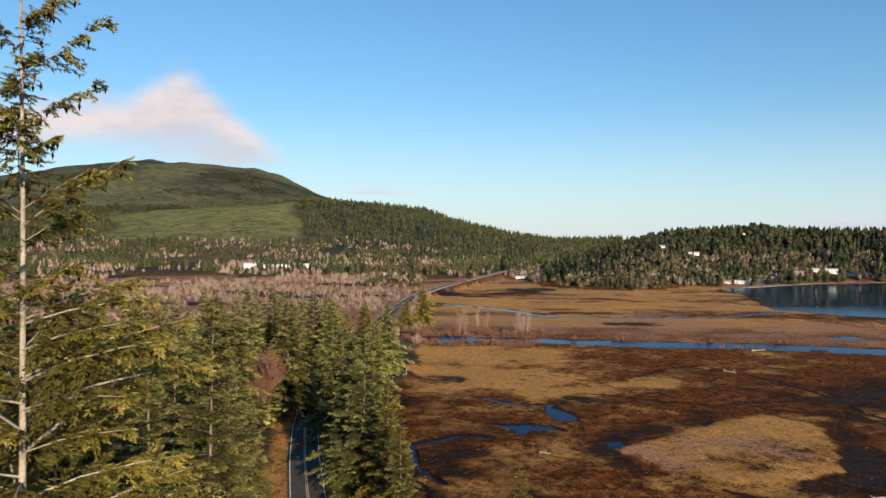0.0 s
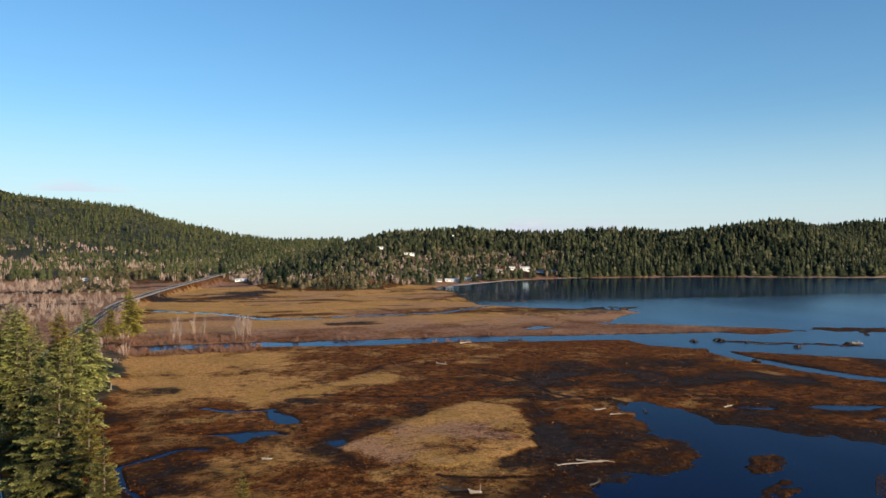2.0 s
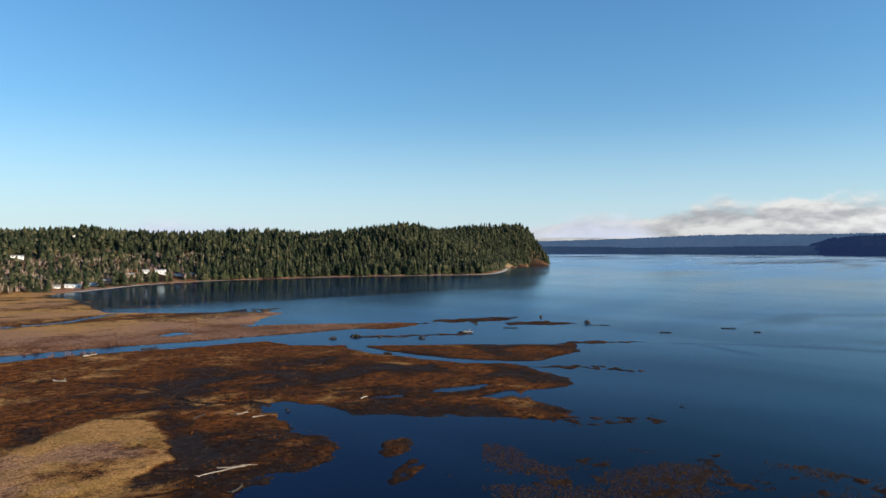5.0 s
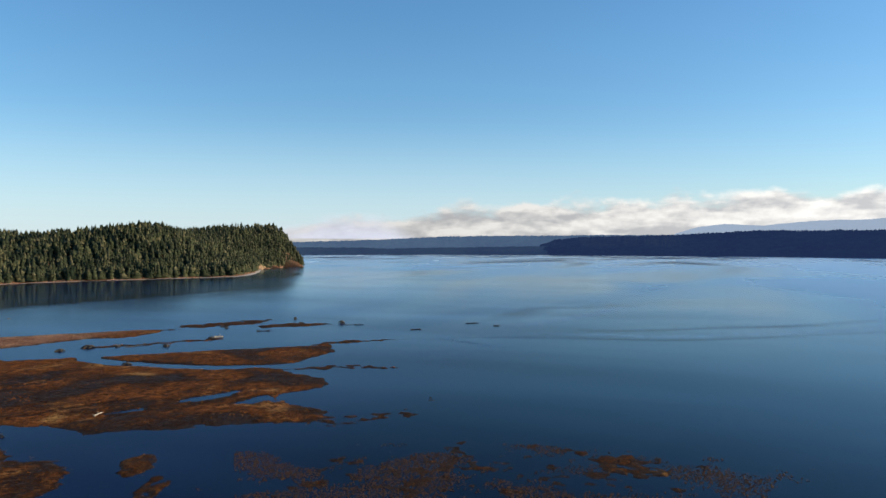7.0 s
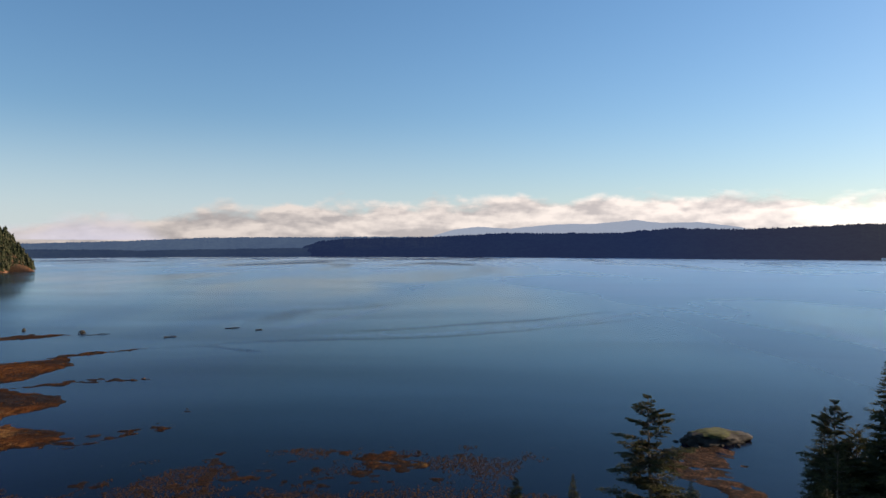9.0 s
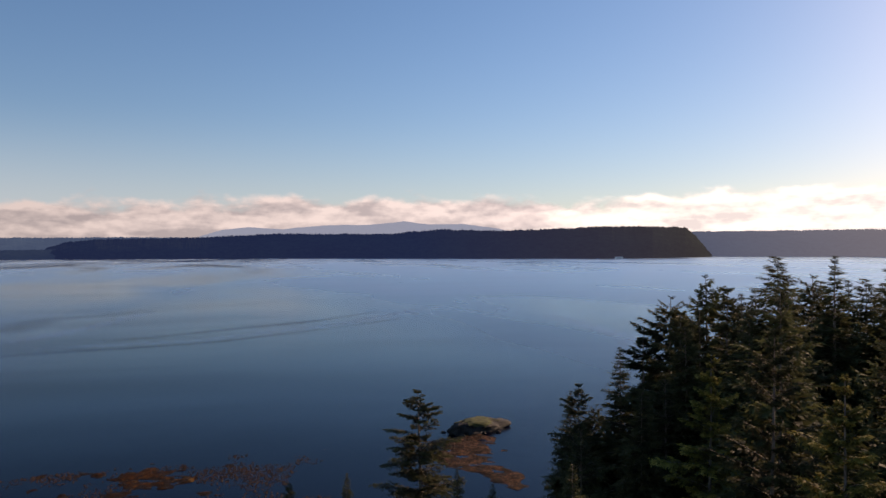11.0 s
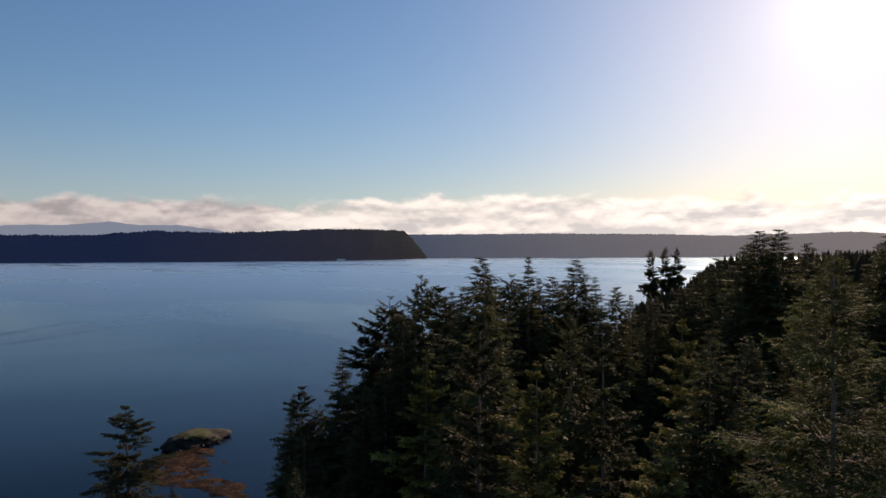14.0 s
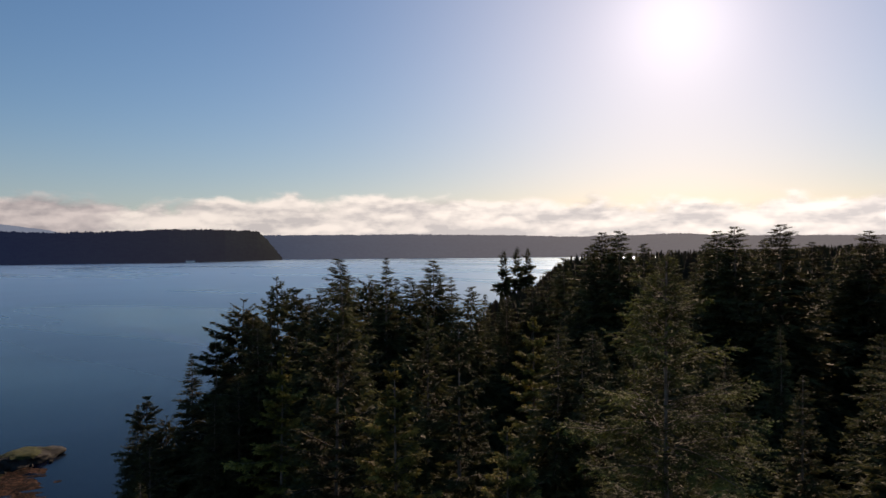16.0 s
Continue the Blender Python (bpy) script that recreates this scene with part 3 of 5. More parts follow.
    hill = np.interp(az, (-60, -40, -24, -10, -6, -1.5, 1.6, 5.2, 9, 16, 30), (120, 128, 125, 178, 168, 153, 110, 66, 44, 40, 0))
    foot = np.interp(az, (-40, -20, 0, 15), (1300, 1350, 1500, 1300))
    h = h + flats + step(foot, 2700, r) * hill * left * (1 + 0.10 * fbm(x, y, 300, 4, 22))
    peak = np.interp(az, (-70, -45, -31.6, -28.2, -24.6, -22.4, -18.8, -14.7, -12.6, -10, -7, -3), (120, 170, 225, 275, 325, 348, 335, 300, 240, 130, 40, 0))
    h = h + step(2750, 4400, r) * peak * step(20, -2, az) * (1 + 0.09 * fbm(x, y, 420, 5, 23))
    far_wood = np.clip(head + step(900, 1250, r) * left, 0, 1)
    # road bed
    d, rz = road_near(x, y)
    k = step(14, 4.5, d)
    h = h * (1 - k) + (rz - 0.12) * k
    verge = step(11, 6, d + 2 * fbm(x, y, 9, 3, 77)) * (y > 60) * (y < 330)
    low = h < 1.6
    band = 0.6 * fbm(x * 0.35, y * 1.6, 50, 4, 31) + 0.7 * fbm(x * 0.22, y * 1.5, 22, 4, 38)
    streak = fbm(x, y * 1.3, 16, 5, 30)
    dry = np.clip(0.21 + 0.45 * streak + 0.25 * fbm(x, y, 70, 3, 32) + mound * (0.52 + 0.55 * fbm(x, y, 12, 5, 73)) - 0.3 * step(9, 3, shore) - 0.15 * (1 - mound) * step(55, 120, x) * step(335, 285, y), 0, 1)
    up = np.clip(step(150, 20, x + 0.4 * (y - 280)) * step(205, 260, y + 10 * streak) * step(372, 345, y), 0, 1)
    dry = np.clip(dry + up * (0.5 + 0.4 * streak) + step(395, 440, y) * (0.72 + 1.2 * band) + step(0.45, 0.7, fbm(x, y, 22, 4, 33)) * 0.35, 0, 1)
    red = np.clip(step(362, 376, y + 0.12 * x) * step(480, 430, y) * (0.55 + 0.5 * streak) + step(-0.1, 0.5, fbm(x, y, 50, 3, 34)) * 0.5 * step(380, 480, y) + step(-0.1, 0.4, fbm(x, y, 16, 5, 35)) * mound * 0.75, 0, 0.9)
    dry, red = np.where(r > 850, np.minimum(dry, 0.25), dry), np.where((r > 850) & (y > 0), np.maximum(red, 0.85), red)
    edge_mud = step(1.2, -0.2, cut) * 0.85
    # wet mud; the ring round the mound also paints in its shadow line
    damp_and_shade = np.clip(step(0.12, -0.15, h) * 0.8 + edge_mud + mound * 0.22 * step(0.05, 0.5, fbm(x, y, 14, 5, 35)) + 0.3 * step(7, 1, np.abs(signed(x, y, MOUND) + 5)) * (1 - mound) + (1 - mound) * (0.10 + 0.34 * step(40, 120, x) + 0.75 * fbm(x, y * 1.2, 20, 5, 36)) * step(345, 270, y + 0.2 * x) + step(400, 430, y) * step(0.35, 0.6, fbm(x * 0.4, y, 40, 4, 37)) * 0.7, 0, 1)
    damp_and_shade = np.where((weed > 0.1) & (h > -0.3), np.where(y < -20, 0.6, np.where(h < 0.12, 0.8, 0.5)), damp_and_shade)
    red = np.where((weed > 0.1) & (y < -20), 0.55, red)
    scrub = west * step(300, 420, r) * (r < 1000)
    far_scrub = step(0.0, 0.5, fbm(x, y, 120, 3, 43)) * 0.3 * (r > 850) * (r < 1700) + step(1880, 1780, r) * step(1300, 1400, r) * step(-8, -12, az) * 0.6
    wood = np.clip(wood + far_wood * (1 - 0.7 * np.clip(far_scrub, 0, 1)), 0, 1) * np.where(low & (r < 600), 0.0, 1.0)
    # pasture on the hill; beyond 2800 m the same tint paints haze on the mountain
    pasture_and_haze = step(1.5, 0, np.abs(az + 18) - 5.5 + 1.5 * fbm(x, y, 250, 3, 41)) * step(1800, 1900, r) * step(2700, 2600, r) + (0.06 + step(-0.1, 0.35, fbm(x, y, 340, 5, 42)) * 0.34) * step(2800, 3100, r)
    wood = wood * (1 - verge)
    return h, np.stack([np.maximum(np.where(low, dry, 0.25), 0.75 * verge), np.clip(np.where(low, red, far_scrub) + scrub * 0.75, 0, 1), damp_and_shade * (1 - verge), wood], -1), np.clip(pasture_and_haze, 0, 1)


def ground_z(x, y):
    return float(lay(np.array([x]), np.array([y]))[0][0])


def make_ground():
    az = np.radians(np.concatenate([np.arange(-180, -45, 4.5), np.arange(-45, 90, 0.24), np.arange(90, 180.1, 0.9)]))
    low = np.degrees(np.arctan(EYE / 118.0))
    r = np.concatenate([np.linspace(0.02, 110, 24), EYE / np.tan(np.radians(np.arange(low, 1.45, -0.075))), np.geomspace(2100, 4980, 42)])
    A, R = np.meshgrid(az, r, indexing="xy")
    x, y = R * np.sin(A), R * np.cos(A)
    h, cover, pasture_and_haze = lay(x.ravel(), y.ravel())
    n, m = x.shape
    i = np.arange(n * m).reshape(n, m)
    quads = np.stack([i[:-1, :-1], i[:-1, 1:], i[1:, 1:], i[1:, :-1]], -1).reshape(-1, 4)[:, ::-1]
    me = mesh_of("ground", np.stack([x.ravel(), y.ravel(), h], 1), quads, GROUND, True)
    me.attributes.new("cover", "FLOAT_COLOR", "POINT").data.foreach_set("color", cover.astype(np.float32).ravel())
    me.attributes.new("pasture_and_haze", "FLOAT", "POINT").data.foreach_set("value", pasture_and_haze.astype(np.float32).ravel())
    tagged(new("ground", me), "rust and tan tidal marsh rising to wooded hills", "ground", kind="structure")


def make_water():
    a = np.radians(np.arange(0, 360, 3))
    rr = (2, 60, 200, 600, 1500, 3000, 4990)
    verts = [(0, 0, 0)] + [(q * math.sin(w), q * math.cos(w), 0) for q in rr for w in a]
    k = len(a)
    faces = [(0, 1 + (j + 1) % k, 1 + j) for j in range(k)]
    for i in range(len(rr) - 1):
        faces += [(1 + i * k + j, 1 + i * k + (j + 1) % k, 1 + (i + 1) * k + (j + 1) % k, 1 + (i + 1) * k + j) for j in range(k)]
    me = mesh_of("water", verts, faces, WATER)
    bm = bmesh.new()
    bm.from_mesh(me)
    bmesh.ops.recalc_face_normals(bm, faces=bm.faces)
    if bm.faces[0].normal.z < 0:
        bmesh.ops.reverse_faces(bm, faces=bm.faces)
    bm.to_mesh(me)
    bm.free()
    tagged(new("water", me), "calm blue bay water with faint current lines", "water", kind="structure")


make_ground()
make_water()


# ---- distance: far shore, hills with painted haze, clouds ----
def far_ridge(name, label, material, shore, crest, jag, depth, rows=7, stepped=0.05):
    """A wooded shore far over the water: shore (heading, distance), crest (heading, height)."""
    a = np.arange(shore[0][0], shore[-1][0], stepped)
    r0 = np.interp(a, [p[0] for p in shore], [p[1] for p in shore])
    top = np.interp(a, [p[0] for p in crest], [p[1] for p in crest])
    rng = np.random.default_rng(len(name))
    verts = []
    for k in range(rows):
        f = k / (rows - 1)
        rr = r0 + depth * f ** 1.3
        z = -0.5 + (0.22 * min(1, k) + 0.78 * f ** 0.9) * (top + 2.0 * fbm(a * 40, a * 0, 40, 3, 5)) if k else np.full(a.shape, -0.5)
        z = z + (jag * (rng.random(len(a)) - 0.3) * (1.0 if k == rows - 1 else 0.25) if k else 0)
        verts.append(np.stack([rr * np.sin(np.radians(a)), rr * np.cos(np.radians(a)), z], 1))
    verts = np.concatenate(verts)
    n = len(a)
    i = np.arange(rows * n).reshape(rows, n)
    quads = np.stack([i[:-1, :-1], i[:-1, 1:], i[1:, 1:], i[1:, :-1]], -1).reshape(-1, 4)[:, ::-1]
    tagged(new(name, mesh_of(name, verts, quads, material)), label, "shore", kind="structure")


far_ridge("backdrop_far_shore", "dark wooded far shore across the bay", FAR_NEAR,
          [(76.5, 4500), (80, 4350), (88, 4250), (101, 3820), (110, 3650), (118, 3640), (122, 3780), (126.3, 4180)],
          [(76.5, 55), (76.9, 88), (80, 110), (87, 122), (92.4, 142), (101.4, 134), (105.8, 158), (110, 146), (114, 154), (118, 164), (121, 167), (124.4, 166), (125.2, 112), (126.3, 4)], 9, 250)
far_ridge("backdrop_far_coast", "wooded coast beyond the bay with painted haze", distance_material("painted_haze_far_coast", (0.012, 0.02, 0.024), (0.03, 0.045, 0.045), (0.062, 0.112, 0.215), 0.58, (0.35, 0.35, 0.36)),
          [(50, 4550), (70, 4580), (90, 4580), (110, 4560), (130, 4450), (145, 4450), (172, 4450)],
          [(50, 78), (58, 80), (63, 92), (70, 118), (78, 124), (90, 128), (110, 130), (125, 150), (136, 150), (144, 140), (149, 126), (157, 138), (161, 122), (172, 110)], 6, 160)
far_ridge("backdrop_mountains", "pale blue mountains with painted haze", FAR_BACK,
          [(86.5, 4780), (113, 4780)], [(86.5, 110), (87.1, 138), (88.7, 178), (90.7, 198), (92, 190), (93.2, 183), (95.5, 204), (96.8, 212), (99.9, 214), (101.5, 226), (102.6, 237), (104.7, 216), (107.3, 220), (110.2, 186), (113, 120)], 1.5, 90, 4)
far_ridge("backdrop_low_coast", "low dark wooded point before the far coast", distance_material("low_coast_woods", (0.006, 0.012, 0.012), (0.016, 0.026, 0.022), (0.030, 0.060, 0.150), 0.45),
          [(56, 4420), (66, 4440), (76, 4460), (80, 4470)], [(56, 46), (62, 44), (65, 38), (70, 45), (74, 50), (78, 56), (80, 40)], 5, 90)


def cloud_sheet(name, label, material, a0, a1, e0, e1, r=4930):
    """A far bank of cloud, bent round the view."""
    bm = bmesh.new()
    uv = bm.loops.layers.uv.new("UVMap")
    n, m = 40, 8
    grid = [[bm.verts.new(bearing(a0 + (a1 - a0) * i / n, r, EYE + r * math.tan(radians(e0 + (e1 - e0) * j / m)))) for j in range(m + 1)] for i in range(n + 1)]
    for i in range(n):
        for j in range(m):
            f = bm.faces.new((grid[i][j], grid[i + 1][j], grid[i + 1][j + 1], grid[i][j + 1]))
            for loop, (p, q) in zip(f.loops, ((i, j), (i + 1, j), (i + 1, j + 1), (i, j + 1))):
                loop[uv].uv = (p / n, q / m)
    ob = tagged(new(name, bm_mesh(name, bm, material)), label, "cloud", kind="structure")
    ob.visible_shadow = False


# added glowing sheet that paints haze over the low sky
cloud_sheet("backdrop_horizon_air", "painted pale blue haze above the horizon", haze_material(), -75, 128, -1.0, 11.0, 4965)
cloud_sheet("backdrop_cloud_bank", "long low bank of cream cumulus on the horizon",
            cloud_material("low_cumulus", (0.875, 0.885, 0.875), 0.78, (20, 3.4, 1), 3.0, 0.0, 0.15, ((0.0, 0.02), (0.1, 0.24), (0.25, 0.56), (0.45, 0.66), (0.7, 0.76), (0.92, 0.74), (1.0, 0.0)), 0.58, 0.12, (0.55, 1.25)), 46, 122, -0.6, 6.2)
cloud_sheet("backdrop_cloud_bank_bright", "low bank of bright cumulus below the sun",
            cloud_material("bright_cumulus", (0.92, 0.955, 0.90), 1.0, (22, 3.4, 1), 7.0, 0.0, 0.15, ((0.0, 0.0), (0.1, 0.78), (0.3, 0.78), (0.5, 0.7), (0.8, 0.6), (1.0, 0.55)), 0.62, 0.12, (1.08, 1.8)), 108, 195, -0.6, 6.2, 4915)
cloud_sheet("backdrop_cloud_cap", "soft pale cloud standing over the mountain",
            cloud_material("soft_cumulus", (0.78, 0.76, 0.81), 0.74, (4.2, 2.2, 1), 8.0, 0.0, 0.30, ((0.0, 0.3), (0.38, 0.54), (0.5, 0.62), (0.62, 0.52), (0.70, 0.92), (0.78, 0.92), (0.88, 0.52), (0.96, 0.3), (1.0, 0.1)), 0.84, 0.10, base=0.14), -44, -11.5, 5.0, 14.8)
cloud_sheet("backdrop_cloud_wisp", "thin wisp of pale cloud",
            cloud_material("thin_cloud", (0.66, 0.68, 0.78), 0.85, (2.0, 0.8, 1), 5.0, 0.1, 0.9, ((0.0, 0.0), (0.3, 0.5), (0.6, 0.6), (1.0, 0.0)), 0.9), -9, 1, 3.6, 6.2)
cloud_sheet("backdrop_cloud_veil", "faint grey veil of cloud behind the headland",
            cloud_material("veil_cloud", (0.60, 0.64, 0.74), 0.85, (3.0, 0.9, 1), 2.0, 0.05, 0.8, ((0.0, 0.0), (0.25, 0.5), (0.55, 0.7), (0.8, 0.5), (1.0, 0.0)), 0.9), 21, 38, 0.8, 3.2)
cloud_sheet("backdrop_cloud_tail", "grey thin end of the cloud bank over the headland",
            cloud_material("tail_cloud", (0.62, 0.65, 0.74), 0.85, (4.0, 0.9, 1), 6.0, 0.05, 0.7, ((0.0, 0.0), (0.4, 0.35), (0.75, 0.7), (0.9, 0.7), (1.0, 0.0)), 0.88), 40, 68, 0.6, 3.4, 4920)


# ---- conifers ----
def sprays(base, side, along, rng, width):
    """Leafy sprays: base points, reach and a unit way across; a slender blade each."""
    n = len(base)
    reach = np.linalg.norm(side, axis=1, keepdims=True)
    across = along * reach * width
    v = np.stack([base + side * 0.12 - across, base + side * 0.3 + across, base + side], 1).reshape(-1, 3)
    i = np.arange(n) * 3
    return v, np.stack([i, i + 1, i + 2], 1)


def conifer(height, spread, bare, whorls, per_whorl, twigs, seed, droop=0.45, ragged=0.25, leafy=1.0, narrow=1.0, twig_len=0.44, sub=1, stem=0.009, loose=1.0, fat=1.0, taper=0.8, scatter_z=0.42, lift=0.85, open_top=0.8, blade=0.17):
    """Trunk, limbs and needles of one conifer, standing at the origin: (trunk mesh data, crown mesh data)."""
    rng = np.random.default_rng(seed)
    lean = rng.normal(0, 0.012, 2)
    crown_h = height * (1 - bare)
    V, F, O, LV, LF, off, loff = [], [], [], [], [], 0, 0
    for w in range(whorls):
        f = (w + rng.random() * 0.8) / whorls
        z = height - crown_h * f ** 1.18 - 0.1
        g_ = f ** 1.18
        full = spread * (min(1.0, (0.02 + g_ * 1.12) ** taper) if f < 0.82 else 1.0 - (f - 0.82) * 1.8) * narrow
        k = max(4 if open_top > 0.7 else 2, int(per_whorl * (open_top + (1 - open_top) * f) + rng.random()))
        turn = rng.random() * 7
        for b in range(k):
            phi = turn + 2 * math.pi * (b + rng.normal(0, 0.22)) / k
            L = max(0.14 + 0.3 * min(1.0, 6 * f), full * (1 + rng.normal(0, ragged)))
            small = min(1.0, 0.32 + 0.68 * L / (0.28 * spread))
            if rng.random() < 0.06:
                L *= 0.4
            out = np.array([math.cos(phi), math.sin(phi), 0.0])
            sidew = np.array([-math.sin(phi), math.cos(phi), 0.0])
            rise = lift * (1 - f) ** 1.5 + 0.12 * (1 - f) - 0.05 + rng.normal(0, 0.08)
            dr = droop * (0.25 + f) * (0.8 + 0.4 * rng.random())
            zb = height - abs(height - 0.1 - z - rng.uniform(-loose, loose) * crown_h / whorls * min(1.0, 0.25 + 2 * f))
            start = np.array([lean[0] * zb, lean[1] * zb, zb])

            def at(s):
                s = np.asarray(s)[:, None]
                return start + out * L * s + np.array([0, 0, 1.0]) * L * (rise * s - dr * s ** 2 + 0.22 * dr * s ** 4)
            n = max(24, int(twigs * (0.3 + 0.7 * L / spread)))
            s = 0.12 + 0.88 * (np.arange(n) + rng.random(n)) / n
            sgn = np.where(rng.random(n) < 0.5, 1.0, -1.0)
            length = twig_len * L * (1.06 - s) ** 0.6 * (0.5 + 0.7 * rng.random(n)) * leafy + 0.15 * small
            fwd = 0.55 + 0.5 * rng.random(n)
            d = sidew * sgn[:, None] + out * fwd[:, None] + np.array([0, 0, 1.0]) * (rng.normal(-0.22, scatter_z, n))[:, None]
            d /= np.linalg.norm(d, axis=1, keepdims=True)
            P = at(s)
            if sub > 1:
                q = np.repeat(np.arange(n), sub)
                t = np.tile(np.arange(sub) / sub, n) + rng.random(n * sub) / sub
                dq = d[q]
                P2 = P[q] + dq * (length[q] * t)[:, None]
                sg2 = np.where(rng.random(n * sub) < 0.5, 1.0, -1.0)
                d2 = np.cross(dq, [0, 0, 1.0]) * (sg2 * 0.9)[:, None] + dq * 0.8 + rng.normal(0, 0.25, (n * sub, 3)) + [0, 0, -0.12]
                d2 /= np.linalg.norm(d2, axis=1, keepdims=True)
                l2 = small * fat * (length[q] * 0.16 * (1.15 - t) + 0.13) * (0.6 + 0.7 * rng.random(n * sub))
                side, base, along = d2 * l2[:, None], P2, np.cross(d2, rng.normal(0, 1, (n * sub, 3)) * 0.5 + [0, 0, 1.0])
                wd, outer = blade, s[q] * (0.35 + 0.65 * t)
            else:
                side, base, along, wd = d * length[:, None], P, np.cross(d, rng.normal(0, 0.8, (n, 3)) + [0, 0, 1.0]), blade * 0.9
                outer = s * 0.9
            along /= np.linalg.norm(along, axis=1, keepdims=True) + 1e-6
            v, t3 = sprays(base, side, along, rng, wd)
            V.append(v)
            F.append(t3 + off)
            O.append(np.stack([outer * 0.8, outer * 0.9, np.minimum(1.0, outer + 0.15)], 1).ravel())
            off += len(v)
            ls = np.array([0.0, 0.35, 0.7, 0.98]) if sub > 1 else np.array([0.0, 0.9])
            lr = max(0.012, 0.009 * L) * (np.array([1.0, 0.75, 0.5, 0.15]) if sub > 1 else np.array([1.0, 0.3]))
            lv, lf = tube(at(ls), lr, 3)
            LV += lv
            LF += [tuple(i + loff for i in q) for q in lf]
            loff += len(lv)
    zs = np.linspace(0, 1, 9)
    r0 = stem * height + 0.05
    tv, tf = tube([(lean[0] * height * q + 0.05 * math.sin(9 * q), lean[1] * height * q, height * q) for q in zs], [r0 * (1 - 0.96 * q ** 0.9) + 0.012 for q in zs], 8)
    tf = tf + [tuple(i + len(tv) for i in q) for q in LF]
    tv = tv + LV
    return (tv, tf), (np.concatenate(V), np.concatenate(F), np.concatenate(O))


def tree_kind(key, name, material, label, cones=0, bark=None, **shape):
    """Builds the meshes of one kind of conifer once; trees of it share them."""
    (tv, tf), (cv, cf, outer) = conifer(**shape)
    made = dict(trunk=mesh_of("trunk", tv, tf, bark or BARK, True), crown=mesh_of("crown", cv, cf, material), name=name, label=label, height=shape["height"])
    made["crown"].attributes.new("outer", "FLOAT", "POINT").data.foreach_set("value", outer.astype(np.float32))
    if cones:
        rng = np.random.default_rng(5)
        at = cv[rng.choice(len(cv), cones)]
        at = at[at[:, 2] > shape["height"] * 0.68]
        w = np.arange(5) * 2 * math.pi / 5
        V = np.concatenate([at[:, None, :], at[:, None, :] + np.stack([0.035 * np.cos(w), 0.035 * np.sin(w), np.full(5, -0.07)], 1)[None], at[:, None, :] + [[[0, 0, -0.17]]]], 1).reshape(-1, 3)
        b = np.arange(len(at)) * 7
        F = np.concatenate([np.stack([b + e, b + 1 + k, b + 1 + (k + 1) % 5], 1) for k in range(5) for e in (0, 6)])
        made["cone_bunch"] = mesh_of("cone_bunch", V, F, CONE)
    return made


def plant(kind, x, y, top=None, height=None, wide=1.0, turn=None, label="", group="", name=None, z=None):
    g = ground_z(x, y) if z is None else z
    hgt = height if height else max(5.0, top - g)
    ob = new(name or kind["name"])
    s = hgt / kind["height"]
    ob.location = (x, y, g - 0.05)
    ob.scale = (s * wide, s * wide, s)
    ob.rotation_euler = (0, 0, turn if turn is not None else random.random() * 6.28)
    part("trunk", kind["trunk"], ob)
    part("crown", kind["crown"], ob)
    if "cone_bunch" in kind:
        tagged(part("cone_bunch", kind["cone_bunch"], ob, "hanging russet cones"), kind="stuff")
    return tagged(ob, label or kind["label"], "tree", group)


MID = [tree_kind("a", "fir_tree", FIR, "tall green fir with drooping limbs in the roadside woods", height=30, spread=6.0, bare=0.05, whorls=44, per_whorl=6, twigs=58, seed=1, droop=0.55),
       tree_kind("b", "fir_tree", FIR, "tall green fir with drooping limbs in the roadside woods", height=30, spread=5.2, bare=0.08, whorls=44, per_whorl=6, twigs=56, seed=2, ragged=0.3, droop=0.6),
       tree_kind("c", "fir_tree", FIR_SUNLIT, "olive green fir among the roadside woods", height=28, spread=6.0, bare=0.05, whorls=42, per_whorl=6, twigs=58, seed=3, droop=0.45)]
FINE = [tree_kind("i", "fir_tree", FIR, "tall grey-green fir with layered limbs beside the road", height=30, spread=5.4, bare=0.05, whorls=21, per_whorl=7, twigs=28, seed=21, droop=0.42, sub=16, ragged=0.24, loose=0.4, fat=1.95, scatter_z=0.22, stem=0.007),
        tree_kind("j", "fir_tree", FIR, "tall grey-green fir with layered limbs beside the road", height=30, spread=5.0, bare=0.06, whorls=23, per_whorl=6, twigs=28, seed=22, droop=0.5, sub=16, ragged=0.3, loose=0.45, fat=1.95, scatter_z=0.22),
        tree_kind("k", "fir_tree", FIR_SUNLIT, "olive green fir with sunlit limb tips beside the road", height=30, spread=5.6, bare=0.06, whorls=22, per_whorl=6, twigs=30, seed=23, droop=0.4, sub=16, ragged=0.28, loose=0.5, fat=1.95, scatter_z=0.25),
        tree_kind("l", "fir_tree", FIR_SHADED, "open dark green fir at the water's edge", height=30, spread=5.4, bare=0.06, whorls=20, per_whorl=6, twigs=28, seed=24, droop=0.3, sub=14, ragged=0.34, loose=0.6, fat=2.0, scatter_z=0.25)]
DARK = [tree_kind("d", "fir_tree", FIR_SHADED, "dark shaded fir on the wooded shore", height=32, spread=5.6, bare=0.1, whorls=52, per_whorl=5, twigs=52, seed=4, ragged=0.3, taper=0.7, loose=1.3),
        tree_kind("f", "pine_tree", FIR_SHADED, "ragged dark shore pine with gaps between its limbs", height=28, spread=5.6, bare=0.3, whorls=22, per_whorl=6, twigs=110, seed=6, ragged=0.35, droop=0.15, loose=0.7)]
